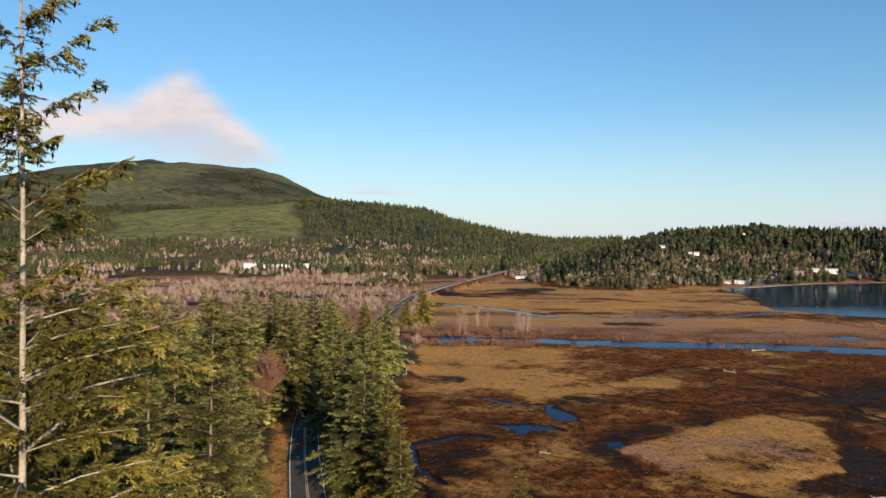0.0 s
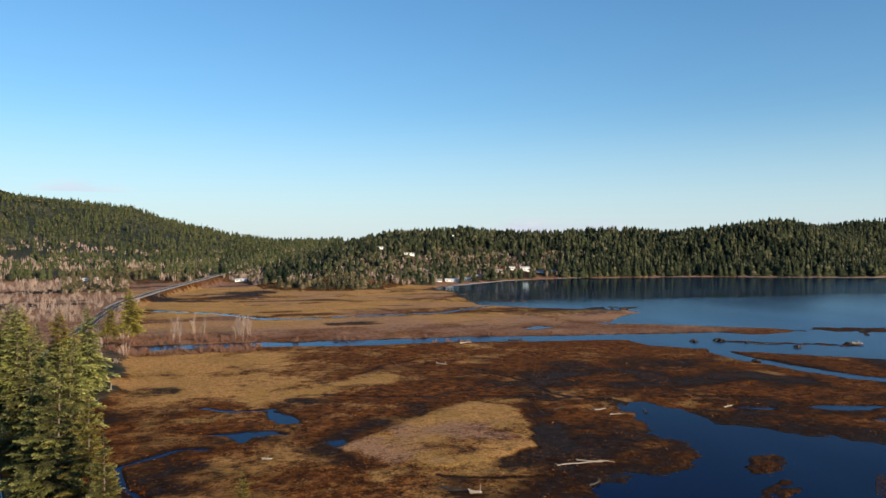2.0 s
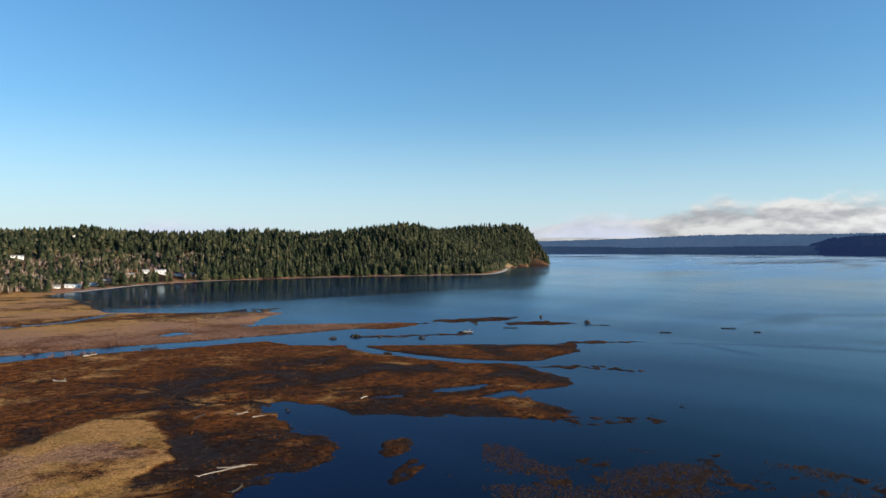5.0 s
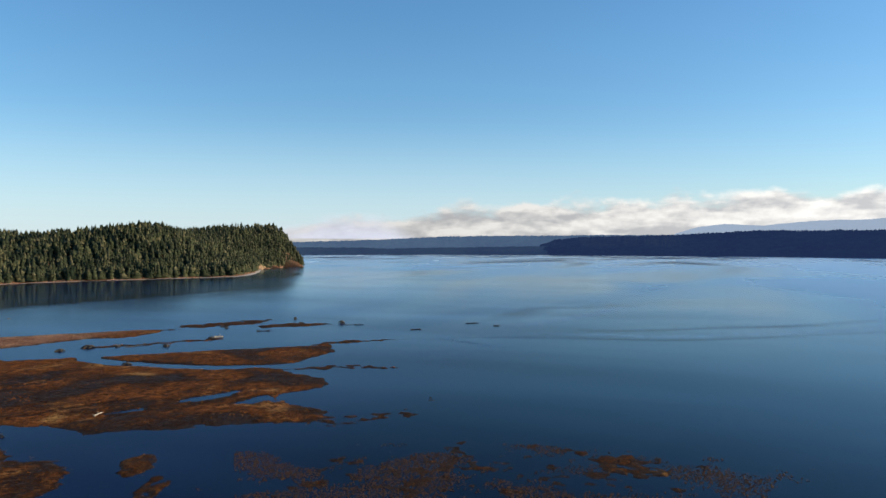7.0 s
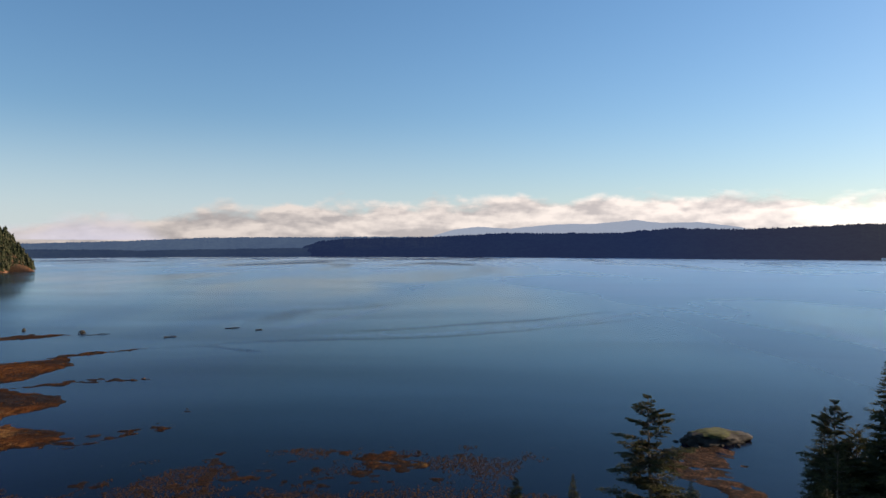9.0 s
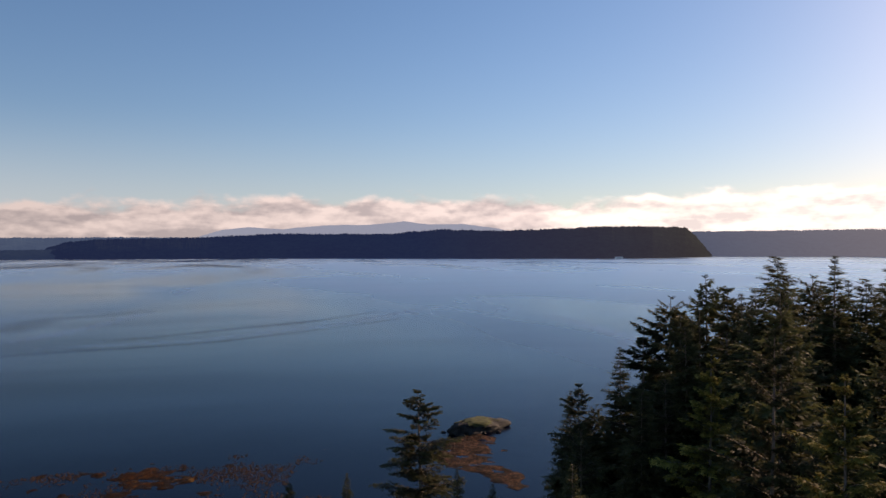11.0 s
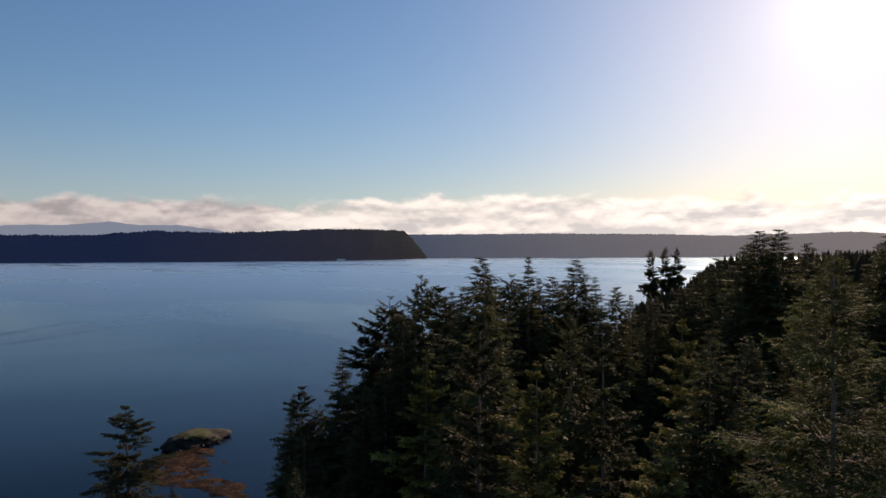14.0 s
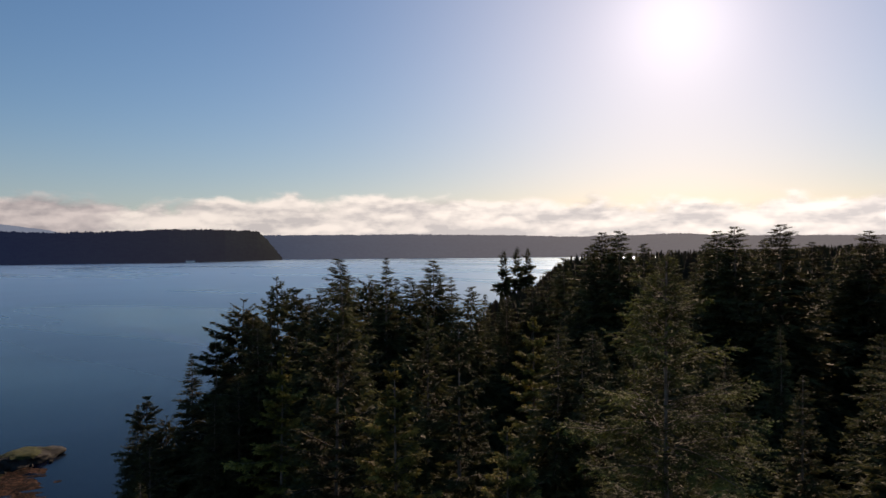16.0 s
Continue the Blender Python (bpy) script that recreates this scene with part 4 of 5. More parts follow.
NEAR = [tree_kind("g", "fir_tree", FIR_SUNLIT, "sunlit fir with pale bare limbs near the hovering point", 1500, PALE_BARK, height=36, spread=6.9, bare=0.42, whorls=28, per_whorl=9, twigs=52, seed=7, sub=46, fat=0.74, ragged=0.32, droop=0.3, stem=0.0052, open_top=0.22, blade=0.15, twig_len=0.34, taper=0.95, loose=0.7),
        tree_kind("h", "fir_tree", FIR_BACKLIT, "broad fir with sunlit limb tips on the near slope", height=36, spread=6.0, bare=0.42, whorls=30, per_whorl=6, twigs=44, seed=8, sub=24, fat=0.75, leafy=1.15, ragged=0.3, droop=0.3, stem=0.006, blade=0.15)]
PEAK = [tree_kind("m", "fir_tree", FIR_SHADED, "tall pointed dark fir on the wooded shore", height=34, spread=5.2, bare=0.06, whorls=80, per_whorl=7, twigs=52, seed=41, ragged=0.2, taper=0.82, lift=0.3, droop=0.36, loose=1.3, scatter_z=0.45, twig_len=0.40, blade=0.16),
        tree_kind("o", "fir_tree", FIR_SHADED, "tall pointed dark fir on the wooded shore", height=34, spread=5.6, bare=0.06, whorls=74, per_whorl=7, twigs=52, seed=42, ragged=0.26, taper=0.67, lift=0.25, droop=0.36, loose=1.3, scatter_z=0.45, twig_len=0.40, blade=0.16)]


def planted(kind, az, r, el, **more):
    """A tree by heading, distance and the elevation at which its tip stands from the hovering height."""
    p = bearing(az, r)
    return plant(kind, p.x, p.y, top=EYE + r * math.tan(radians(el)), **more)


# the fir close by, whose leader stands above the hovering height
planted(NEAR[0], -30.4, 19, 19.0, wide=0.85, turn=0.6, label="tall sunlit fir with cones and pale bare limbs close by")
# roadside firs
for az, r, el, k in ((-18.2, 80, -4.2, 0), (-33, 45, -0.5, 0), (-27.5, 42, -3.2, 2), (-30, 60, -2.5, 1), (-34, 30, -6, 2), (-28, 30, -10, 2), (-6.4, 132, -6.9, 0), (-4.3, 122, -10.9, 2), (-7.2, 152, -9.5, 1), (-5.6, 150, -8.2, 1), (-9.1, 260, -4.0, 1), (-7.6, 235, -5.6, 0), (-4.4, 262, -4.5, 0), (-6.0, 300, -4.6, 2),
                     (-1.5, 420, -3.3, 2), (-3.0, 400, -4.6, 2), (-22, 95, -7.0, 1), (-25, 62, -8.0, 0), (-16.8, 112, -9.5, 0), (-16.6, 96, -14.5, 2), (-28, 120, -4.6, 1), (-24, 150, -4.2, 0), (-20.6, 128, -4.6, 0), (-12.2, 205, -4.0, 0), (-10.2, 222, -3.6, 1), (-18.4, 205, -3.5, 1), (-15.2, 220, -3.4, 0), (-13.3, 230, -3.3, 1), (-22.6, 190, -3.7, 1), (-8.8, 212, -4.4, 0), (-5.4, 200, -6.0, 1), (-25.6, 180, -3.6, 0),
                     (-19.5, 170, -5.0, 1), (-16.2, 190, -4.2, 0), (-14.6, 235, -4.0, 1), (-12.6, 250, -3.9, 0), (-11.0, 270, -4.3, 1), (-30, 200, -4.4, 1), (-21.5, 240, -4.4, 2), (-17.6, 280, -3.7, 0),
                     (-33, 80, -6.5, 1), (-36, 120, -4.5, 0), (-27, 40, -15, 2), (-15.4, 205, -7.0, 1), (-11.8, 300, -4.6, 1), (-8.4, 330, -4.4, 2), (-23, 300, -3.9, 1), (-26, 260, -4.3, 0), (6.3, 112, -17.2, 2), (-7.5, 140, -7.6, 0), (-3.2, 112, -13.6, 1), (-7.9, 178, -6.2, 0), (-15.3, 120, -11.0, 0), (-14.7, 127, -14.0, 2), (-16.2, 136, -9.0, 1), (-12.9, 262, -4.4, 1)):
    planted((FINE if r < 165 else MID)[k], az, r, el, wide=1.05 if r < 165 else 1.25, group="roadside firs")
# firs of the wooded point
planted(NEAR[1], 155.5, 33, -1.0, wide=1.15, turn=1.0)
planted(FINE[3], 104, 112, -11.1, wide=1.7, turn=2.0, label="open green fir at the water's edge")
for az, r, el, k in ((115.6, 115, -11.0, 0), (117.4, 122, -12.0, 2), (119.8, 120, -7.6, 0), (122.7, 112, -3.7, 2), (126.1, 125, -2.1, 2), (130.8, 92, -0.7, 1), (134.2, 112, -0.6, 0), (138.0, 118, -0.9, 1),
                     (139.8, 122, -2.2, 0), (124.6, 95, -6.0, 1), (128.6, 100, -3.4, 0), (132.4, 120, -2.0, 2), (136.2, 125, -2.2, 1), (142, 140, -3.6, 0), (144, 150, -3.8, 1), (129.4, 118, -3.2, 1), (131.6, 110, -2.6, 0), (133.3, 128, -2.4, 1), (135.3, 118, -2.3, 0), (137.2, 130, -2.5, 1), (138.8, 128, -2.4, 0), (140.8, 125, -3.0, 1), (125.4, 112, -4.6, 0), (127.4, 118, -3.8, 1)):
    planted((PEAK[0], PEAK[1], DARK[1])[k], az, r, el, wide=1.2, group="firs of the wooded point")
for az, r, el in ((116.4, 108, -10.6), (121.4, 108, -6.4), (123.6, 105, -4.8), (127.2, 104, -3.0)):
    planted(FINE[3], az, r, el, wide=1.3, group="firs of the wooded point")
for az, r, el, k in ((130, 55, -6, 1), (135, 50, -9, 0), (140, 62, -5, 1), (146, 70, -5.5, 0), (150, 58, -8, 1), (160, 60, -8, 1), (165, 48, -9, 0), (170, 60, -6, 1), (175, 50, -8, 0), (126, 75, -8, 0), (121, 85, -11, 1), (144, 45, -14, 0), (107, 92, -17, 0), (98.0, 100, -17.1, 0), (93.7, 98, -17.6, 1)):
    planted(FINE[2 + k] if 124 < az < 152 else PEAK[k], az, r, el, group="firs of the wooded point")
for az, el in ((143.6, 0.0), (144.7, 0.2), (145.6, 0.15)):
    planted(DARK[1], az, 480, el, wide=0.7, group="firs of the wooded point")


# ---- far woods ----
HOUSES = (
        (-15.0, 1140, 26, 12, 9, 8, WALL_W, ROOF_W, "long white barn below the wooded hill"), (-13.4, 1128, 34, 9, 6.5, 5, WALL_W, ROOF_W, "low white shed below the wooded hill"),
        (-12.2, 1132, 30, 9, 6.5, 4, WALL_W, ROOF_W, "low white shed below the wooded hill"), (-10.9, 1138, 18, 9, 8, 3, WALL_W, ROOF_W, "white house below the wooded hill"),
        (-17.2, 1150, 14, 8, 3.4, 12, WALL_T, ROOF_G, "tan house below the wooded hill"), (-4.6, 985, 12, 8, 3.2, -5, WALL_W, ROOF_W, "white house beside the brush flats"), (-3.7, 1000, 10, 7, 3, 10, WALL_W, ROOF_G, "white house beside the brush flats"),
        (-5.6, 1010, 9, 6, 3, 0, WALL_T, ROOF_G, "tan shed beside the brush flats"), (6.2, 955, 20, 9, 3.2, -6, WALL_W, ROOF_W, "white house at the head of the bay"), (8.8, 962, 12, 8, 3, -10, WALL_W, ROOF_W, "white house at the head of the bay"),
        (9.6, 955, 9, 7, 3, 10, WALL_W, ROOF_G, "white house at the head of the bay"), (11.6, 975, 11, 8, 3.4, 0, WALL_T, ROOF_G, "tan house at the head of the bay"), (21.6, 905, 10, 8, 3.4, -20, WALL_W, ROOF_G, "white house above the beach"),
        (22.6, 915, 24, 10, 4.2, -22, WALL_W, ROOF_W, "long white beach building"), (23.9, 945, 14, 9, 3.6, -25, WALL_W, ROOF_W, "white house above the beach"), (24.8, 985, 12, 9, 4, -25, WALL_T, ROOF_G, "tan house above the beach"),
        (26.4, 1045, 12, 9, 4.4, -28, WALL_T, ROOF_G, "tan house above the beach"), (27.4, 1075, 13, 10, 5, -28, WALL_W, ROOF_G, "white house above the beach"), (28.4, 1085, 20, 11, 6, -28, WALL_W, ROOF_W, "large white house above the beach"),
        (29.6, 1090, 16, 9, 3.4, -30, WALL_W, ROOF_G, "white house above the beach"), (30.6, 1105, 11, 8, 3.6, -30, WALL_T, ROOF_G, "tan house above the beach"), (12.1, 1180, 14, 9, 5, -5, WALL_W, ROOF_W, "white house among the firs"),
        (13.0, 1190, 12, 8, 5, -5, WALL_W, ROOF_W, "white house among the firs"), (19.6, 1120, 13, 9, 5.5, -15, WALL_W, ROOF_W, "white house high among the firs"), (22.7, 1170, 11, 8, 6, -15, WALL_W, ROOF_W, "white house high among the firs"),
        (19.2, 1010, 20, 7, 3.4, -15, WALL_W, ROOF_G, "long pale house on the wooded slope"), (17.0, 1030, 16, 7, 3.6, -12, WALL_W, ROOF_G, "long pale house on the wooded slope"), (27.6, 1280, 12, 9, 8, -20, WALL_W, ROOF_W, "white house high among the firs"), (30.4, 1300, 13, 9, 8, -20, WALL_W, ROOF_G, "white house high among the firs"))


def clear_of_houses(az, r):
    """False in the gardens before the houses."""
    ok = np.ones(len(az), dtype=bool)
    for q in HOUSES:
        ok &= ~((np.abs(az - q[0]) < 0.5 * q[2] / q[1] * 57.3) & (r > q[1] - np.where(q[1] < 1110, 48, 30)) & (r < q[1] + 9))
    return ok


def far_woods(name, label, places, heights, radii, material, seed):
    """Many small firs, each a stack of ragged skirts."""
    rng = np.random.default_rng(seed)
    n, sides, tiers = len(places), 5, 4
    V, F = [], []
    per = tiers * (sides + 1)
    for t in range(tiers):
        f0 = 0.08 + 0.86 * t / tiers
        f1 = min(1.0, f0 + 0.33)
        rad = radii * (1 - 0.78 * f0) * (0.8 + 0.4 * rng.random(n))
        tip = places + np.stack([rng.normal(0, 0.5, n), rng.normal(0, 0.5, n), heights * f1], 1)
        ring = []
        for s in range(sides):
            w = 2 * math.pi * s / sides + rng.random(n) * 0.9 + t
            q = rad * (0.55 + 0.75 * rng.random(n))
            ring.append(places + np.stack([q * np.cos(w), q * np.sin(w), heights * (f0 + rng.normal(0, 0.03, n))], 1))
        V.append(np.stack([tip] + ring, 1))
        base = np.arange(n)[:, None] * per + t * (sides + 1)
        for s in range(sides):
            F.append(np.stack([base[:, 0], base[:, 0] + 1 + s, base[:, 0] + 1 + (s + 1) % sides], 1))
    verts = np.concatenate(V, 1).reshape(-1, 3)
    tagged(new(name, mesh_of(name, verts, np.concatenate(F), material)), label, "woods", kind="stuff")


COVER = {}


def scatter(n, az0, az1, r0, r1, seed, keep):
    rng = np.random.default_rng(seed)
    az, r = rng.uniform(az0, az1, n), np.sqrt(rng.uniform(r0 ** 2, r1 ** 2, n))
    x, y = r * np.sin(np.radians(az)), r * np.cos(np.radians(az))
    h, cover, pasture_and_haze = lay(x, y)
    COVER["now"] = cover
    ok = keep(x, y, h, az, r, pasture_and_haze, rng) & clear_of_houses(az, r)
    return np.stack([x, y, h - 0.3], 1)[ok], rng


pts, rng = scatter(36000, 8, 61, 860, 2050, 5, lambda x, y, h, az, r, p, g: (h > 0.8) & (-signed(x, y, BAY) > 5) & (-signed(x, y, BAY) < 320) & (g.random(len(x)) < np.where((-signed(x, y, BAY) < 140) & (az < 31), 0.28, np.clip(0.5 + az / 40, 0, 1))))
tip, _ = scatter(4200, 54.5, 59.2, 1500, 2150, 105, lambda x, y, h, az, r, p, g: (h > 1.2) & (-signed(x, y, BAY) > 7) & (-signed(x, y, BAY) < 160))
pts = np.concatenate([pts, tip])
far_woods("headland_woods", "dense dark fir woods on the headland", pts, np.clip(rng.gamma(22, 0.84, len(pts)), 8, 27) * np.interp(np.degrees(np.arctan2(pts[:, 0], pts[:, 1])), (8, 26, 36), (0.72, 0.85, 1.0)), rng.uniform(3.6, 8.0, len(pts)), WOODS, 6)
pts, rng = scatter(27000, -40, 14, 1000, 2750, 7, lambda x, y, h, az, r, p, g: (h > 3) & (p < 0.4) & (fbm(x, y, 130, 3, 51) + 0.25 + (r - 1300) / 1500 > 0) & (g.random(len(x)) < 0.55))
far_woods("hillside_woods", "mixed fir woods on the hillside", pts, np.clip(rng.gamma(9, 1.35, len(pts)), 4, 22), rng.uniform(2.6, 5.6, len(pts)), HILL_WOODS, 8)


pts, rng = scatter(8000, -38, -2, 2700, 3950, 107, lambda x, y, h, az, r, p, g: (p < 0.35) & (fbm(x, y, 260, 4, 108) > 0.0))
far_woods("mountain_woods", "dark fir stands on the mountain side", pts, rng.uniform(6, 12, len(pts)), rng.uniform(5, 9, len(pts)), HILL_WOODS, 109)
pts, rng = scatter(2600, 5, 36, 858, 1230, 17, lambda x, y, h, az, r, p, g: (h > 1.2) & (-signed(x, y, BAY) > 6) & (-signed(x, y, BAY) < 190) & (fbm(x, y, 45, 3, 18) > -0.1))
far_woods("shore_shrubbery", "olive and brown bushes along the shore", pts, rng.uniform(4, 9, len(pts)), rng.uniform(2.5, 5.5, len(pts)), OLIVE, 19)


pts, rng = scatter(3600, -6, 19, 770, 1180, 111, lambda x, y, h, az, r, p, g: (h > 1.7) & (road_near(x, y)[0] > 11) & (-signed(x, y, BAY) > 10) & (fbm(x, y, 40, 3, 112) > -0.25))
far_woods("flats_woods", "olive and brown trees at the head of the bay", pts, rng.uniform(4, 12, len(pts)), rng.uniform(2.6, 5.5, len(pts)), OLIVE, 113)


# ---- road ----
def ribbon(line, half, lift, offset=0.0):
    """Verts and faces of a strip along a line (x, y, z)."""
    p = np.asarray(line)
    d = np.gradient(p[:, :2], axis=0)
    d /= np.linalg.norm(d, axis=1, keepdims=True)
    nrm = np.stack([d[:, 1], -d[:, 0]], 1)
    a, b = p[:, :2] + nrm * (offset - half), p[:, :2] + nrm * (offset + half)
    v = np.concatenate([np.column_stack([a, p[:, 2] + lift]), np.column_stack([b, p[:, 2] + lift])])
    n = len(p)
    f = np.array([(i, n + i, n + i + 1, i + 1) for i in range(n - 1)])
    return v, f


GRAVEL = simple("pale_road_gravel", (0.20, 0.175, 0.15), (0.36, 0.32, 0.28), 1.2, 0.95, 0.4)
far_road = ROAD_LINE[ROAD_LINE[:, 1] > 560]
for off in (-4.8, 4.8):
    tagged(new("road_shoulder", mesh_of("road_shoulder", *ribbon(far_road, 1.1, 0.04, off), GRAVEL)), "pale gravel shoulder along the causeway road", "road", kind="structure")
road = tagged(new("road", mesh_of("road", *ribbon(ROAD_LINE, 3.7, 0.06), ASPHALT)), "two-lane asphalt road curving through the firs", "road", kind="structure")
for off, mat, label, w in ((-3.25, PAINT_W, "white edge line", 0.09), (3.25, PAINT_W, "white edge line", 0.09), (-0.16, PAINT_Y, "yellow centre line", 0.07), (0.16, PAINT_Y, "yellow centre line", 0.07)):
    part("road_line", mesh_of("road_line", *ribbon(ROAD_LINE, w, 0.068, off), mat), road, label)


# ---- woods that fill the near shore ----
SKYLINE = ((100, -19), (106, -17), (112, -15), (116, -12), (120, -8.5), (124, -5), (127, -3.6), (131, -1.8), (139, -2.4), (143, -4.6), (147, -5.0), (151, -4.5), (157, -5.5), (163, -4.5), (175, -3.5), (184, -3.0))
POINT_SKYLINE = ((138, -6.5), (143, -3.8), (146, -2.6), (148, -0.8), (149.5, -0.1), (156, 0.0), (160, 0.0), (164, 0.1), (166, 0.25), (170, 0.4), (175, 0.5), (186, 0.5))


def fill_woods(kinds, n, az0, az1, r0, r1, lower, seed, group, sky=True, gap=6.5, top_el=-4.0):
    """Firs that close the ranks of a wood, none taller than its skyline."""
    g = random.Random(seed)
    taken, tries = [], 0
    while len(taken) < n and tries < n * 30:
        tries += 1
        az, r = g.uniform(az0, az1), math.sqrt(g.uniform(r0 * r0, r1 * r1))
        p = bearing(az, r)
        if any((p.x - q[0]) ** 2 + (p.y - q[1]) ** 2 < gap * gap for q in taken):
            continue
        gz = ground_z(p.x, p.y)
        d, _ = road_near(np.array([p.x]), np.array([p.y]))
        if gz < 1.6 or d[0] < 8:
            continue
        el = float(np.interp(az, [a for a, _ in SKYLINE], [e for _, e in SKYLINE])) if sky else top_el
        top = EYE + r * math.tan(radians(el - g.uniform(*lower)))
        if top - gz < 9:
            continue
        top = min(top, gz + 40)
        taken.append((p.x, p.y))
        plant(g.choice(kinds), p.x, p.y, top=top, wide=g.uniform(0.85, 1.25), turn=g.uniform(0, 6), z=gz, group=group)


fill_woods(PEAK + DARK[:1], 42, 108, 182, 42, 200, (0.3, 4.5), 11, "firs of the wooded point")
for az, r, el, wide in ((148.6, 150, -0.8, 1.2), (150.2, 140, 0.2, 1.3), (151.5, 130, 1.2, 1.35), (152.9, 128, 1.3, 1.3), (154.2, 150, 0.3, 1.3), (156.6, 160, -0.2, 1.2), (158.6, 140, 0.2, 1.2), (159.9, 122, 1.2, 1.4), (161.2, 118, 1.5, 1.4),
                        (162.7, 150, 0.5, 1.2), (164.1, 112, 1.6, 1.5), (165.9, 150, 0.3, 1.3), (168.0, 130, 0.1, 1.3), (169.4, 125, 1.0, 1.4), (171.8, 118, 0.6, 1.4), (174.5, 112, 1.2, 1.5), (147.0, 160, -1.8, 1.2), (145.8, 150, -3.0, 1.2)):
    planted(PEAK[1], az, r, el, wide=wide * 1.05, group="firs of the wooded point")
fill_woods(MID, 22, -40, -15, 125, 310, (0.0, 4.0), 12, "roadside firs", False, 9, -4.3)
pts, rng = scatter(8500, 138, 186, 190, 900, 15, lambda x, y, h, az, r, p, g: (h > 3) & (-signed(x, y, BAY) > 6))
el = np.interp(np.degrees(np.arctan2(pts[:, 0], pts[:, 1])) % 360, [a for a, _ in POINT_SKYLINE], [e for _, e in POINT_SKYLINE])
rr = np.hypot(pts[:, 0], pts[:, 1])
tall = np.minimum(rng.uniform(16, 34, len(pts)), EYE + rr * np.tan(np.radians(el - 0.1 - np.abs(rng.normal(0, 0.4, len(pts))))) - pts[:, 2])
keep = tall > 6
far_woods("point_woods", "dark fir woods along the wooded point", pts[keep], tall[keep], rng.uniform(2.6, 4.6, keep.sum()), FIR_SHADED, 16)


# ---- bare trees and scrub ----
def bare_tree(height, seed, spread=0.45, forks=4, levels=3, stem=0.014):
    """A leafless tree: a trunk that forks again and again into thin twigs."""
    g = random.Random(seed)
    V, F = [], []

    def limb(p, d, length, rad, level):
        bend = Vector((g.gauss(0, 0.12), g.gauss(0, 0.12), 0.08))
        pts = [p, p + d * length * 0.5, p + (d + bend).normalized() * length]
        v, f = tube(pts, (rad, rad * 0.8, rad * 0.55), 5 if level == 0 else 3)
        o = len(V)
        V.extend(v)
        F.extend(tuple(i + o for i in q) for q in f)
        if level == levels:
            return
        for k in range(forks + (level > 0)):
            t = g.uniform(0.35, 1.0)
            q = pts[0].lerp(pts[2], t)
            nd = (d + Vector((g.gauss(0, spread), g.gauss(0, spread), g.uniform(0.0, 0.35)))).normalized()
            limb(q, nd, length * g.uniform(0.45, 0.75), max(rad * 0.5, 0.018), level + 1)

    limb(Vector((0, 0, 0)), Vector((0, 0, 1)), height * 0.42, stem * height, 0)
    return V, F


def bare_kind(height, seed, material, name, label, **more):
    v, f = bare_tree(height, seed, **more)
    v_ = np.array([tuple(q) for q in v])
    trunk = [q for q in f if max(q) < 15]
    rest = [tuple(i - 15 for i in q) for q in f if min(q) >= 15]
    return dict(trunk=mesh_of("trunk", v_[:15], trunk, material, True), crown=mesh_of("crown", v_[15:], rest, material), name=name, label=label, height=float(v_[:, 2].max()))


ALDER = [bare_kind(12, 31, TWIG, "bare_alder", "bare grey alder at the edge of the marsh", spread=0.3), bare_kind(11, 32, TWIG, "bare_alder", "bare grey alder at the edge of the marsh", spread=0.35)]
MAPLE = bare_kind(15, 33, TWIG_RED, "bare_maple", "bare russet maple beside the road", spread=0.5, forks=6, levels=4)
for az, r, hgt, wide in ((-14.3, 192, 22, 1.1), (-13.6, 202, 19, 1.0), (-15.2, 196, 20, 1.1)):
    p = bearing(az, r)
    plant(MAPLE, p.x, p.y, height=hgt, wide=wide)
g = random.Random(41)
for k in range(26):
    az = g.choice((g.uniform(-6.5, -1.5), g.uniform(0.8, 3.6), g.uniform(5.8, 6.9)))
    r = g.uniform(392, 425) if az > 0 else g.uniform(430, 640)
    p = bearing(az, r)
    plant(ALDER[k % 2], p.x, p.y, height=g.uniform(9, 14) if az < 4 else 12, wide=g.uniform(0.8, 1.2), turn=g.uniform(0, 6), group="bare alders")


def scrub(name, label, places, height, spread, material, seed, stems=14, thick=0.16):
    """Leafless scrub: fans of thin stems."""
    g = np.random.default_rng(seed)
    n = len(places)
    ph, tilt = g.uniform(0, 6.28, (n, stems)), np.abs(g.normal(0, spread, (n, stems)))
    L = height[:, None] * g.uniform(0.55, 1.0, (n, stems))
    base = places[:, None, :] + np.stack([g.normal(0, 0.3, (n, stems)) * height[:, None] * 0.4, g.normal(0, 0.3, (n, stems)) * height[:, None] * 0.4, np.full((n, stems), -0.1)], -1)
    tip = base + np.stack([np.cos(ph) * np.sin(tilt) * L, np.sin(ph) * np.sin(tilt) * L, np.cos(tilt) * L], -1)
    mid = base * 0.45 + tip * 0.55
    w = thick * (0.6 + 0.8 * g.random((n, stems)))
    off = np.stack([np.cos(ph + 1.57) * w, np.sin(ph + 1.57) * w, np.zeros((n, stems))], -1)
    v = np.stack([base, mid + off, tip, mid - off], 2).reshape(-1, 3)
    i = np.arange(n * stems) * 4
    f = np.concatenate([np.stack([i, i + 1, i + 2], 1), np.stack([i, i + 2, i + 3], 1)])
    tagged(new(name, mesh_of(name, v, f, material)), label, "scrub", kind="stuff")


pts, rng = scatter(2600, -34, 1, 300, 900, 61, lambda x, y, h, az, r, p, g: (h > 1.4) & (road_near(x, y)[0] > 8) & (fbm(x, y, 60, 3, 62) > -0.15))
scrub("grey_scrub", "leafless grey brush on the flats", pts, rng.uniform(3, 9, len(pts)), 0.55, TWIG, 63, 16, 0.13)
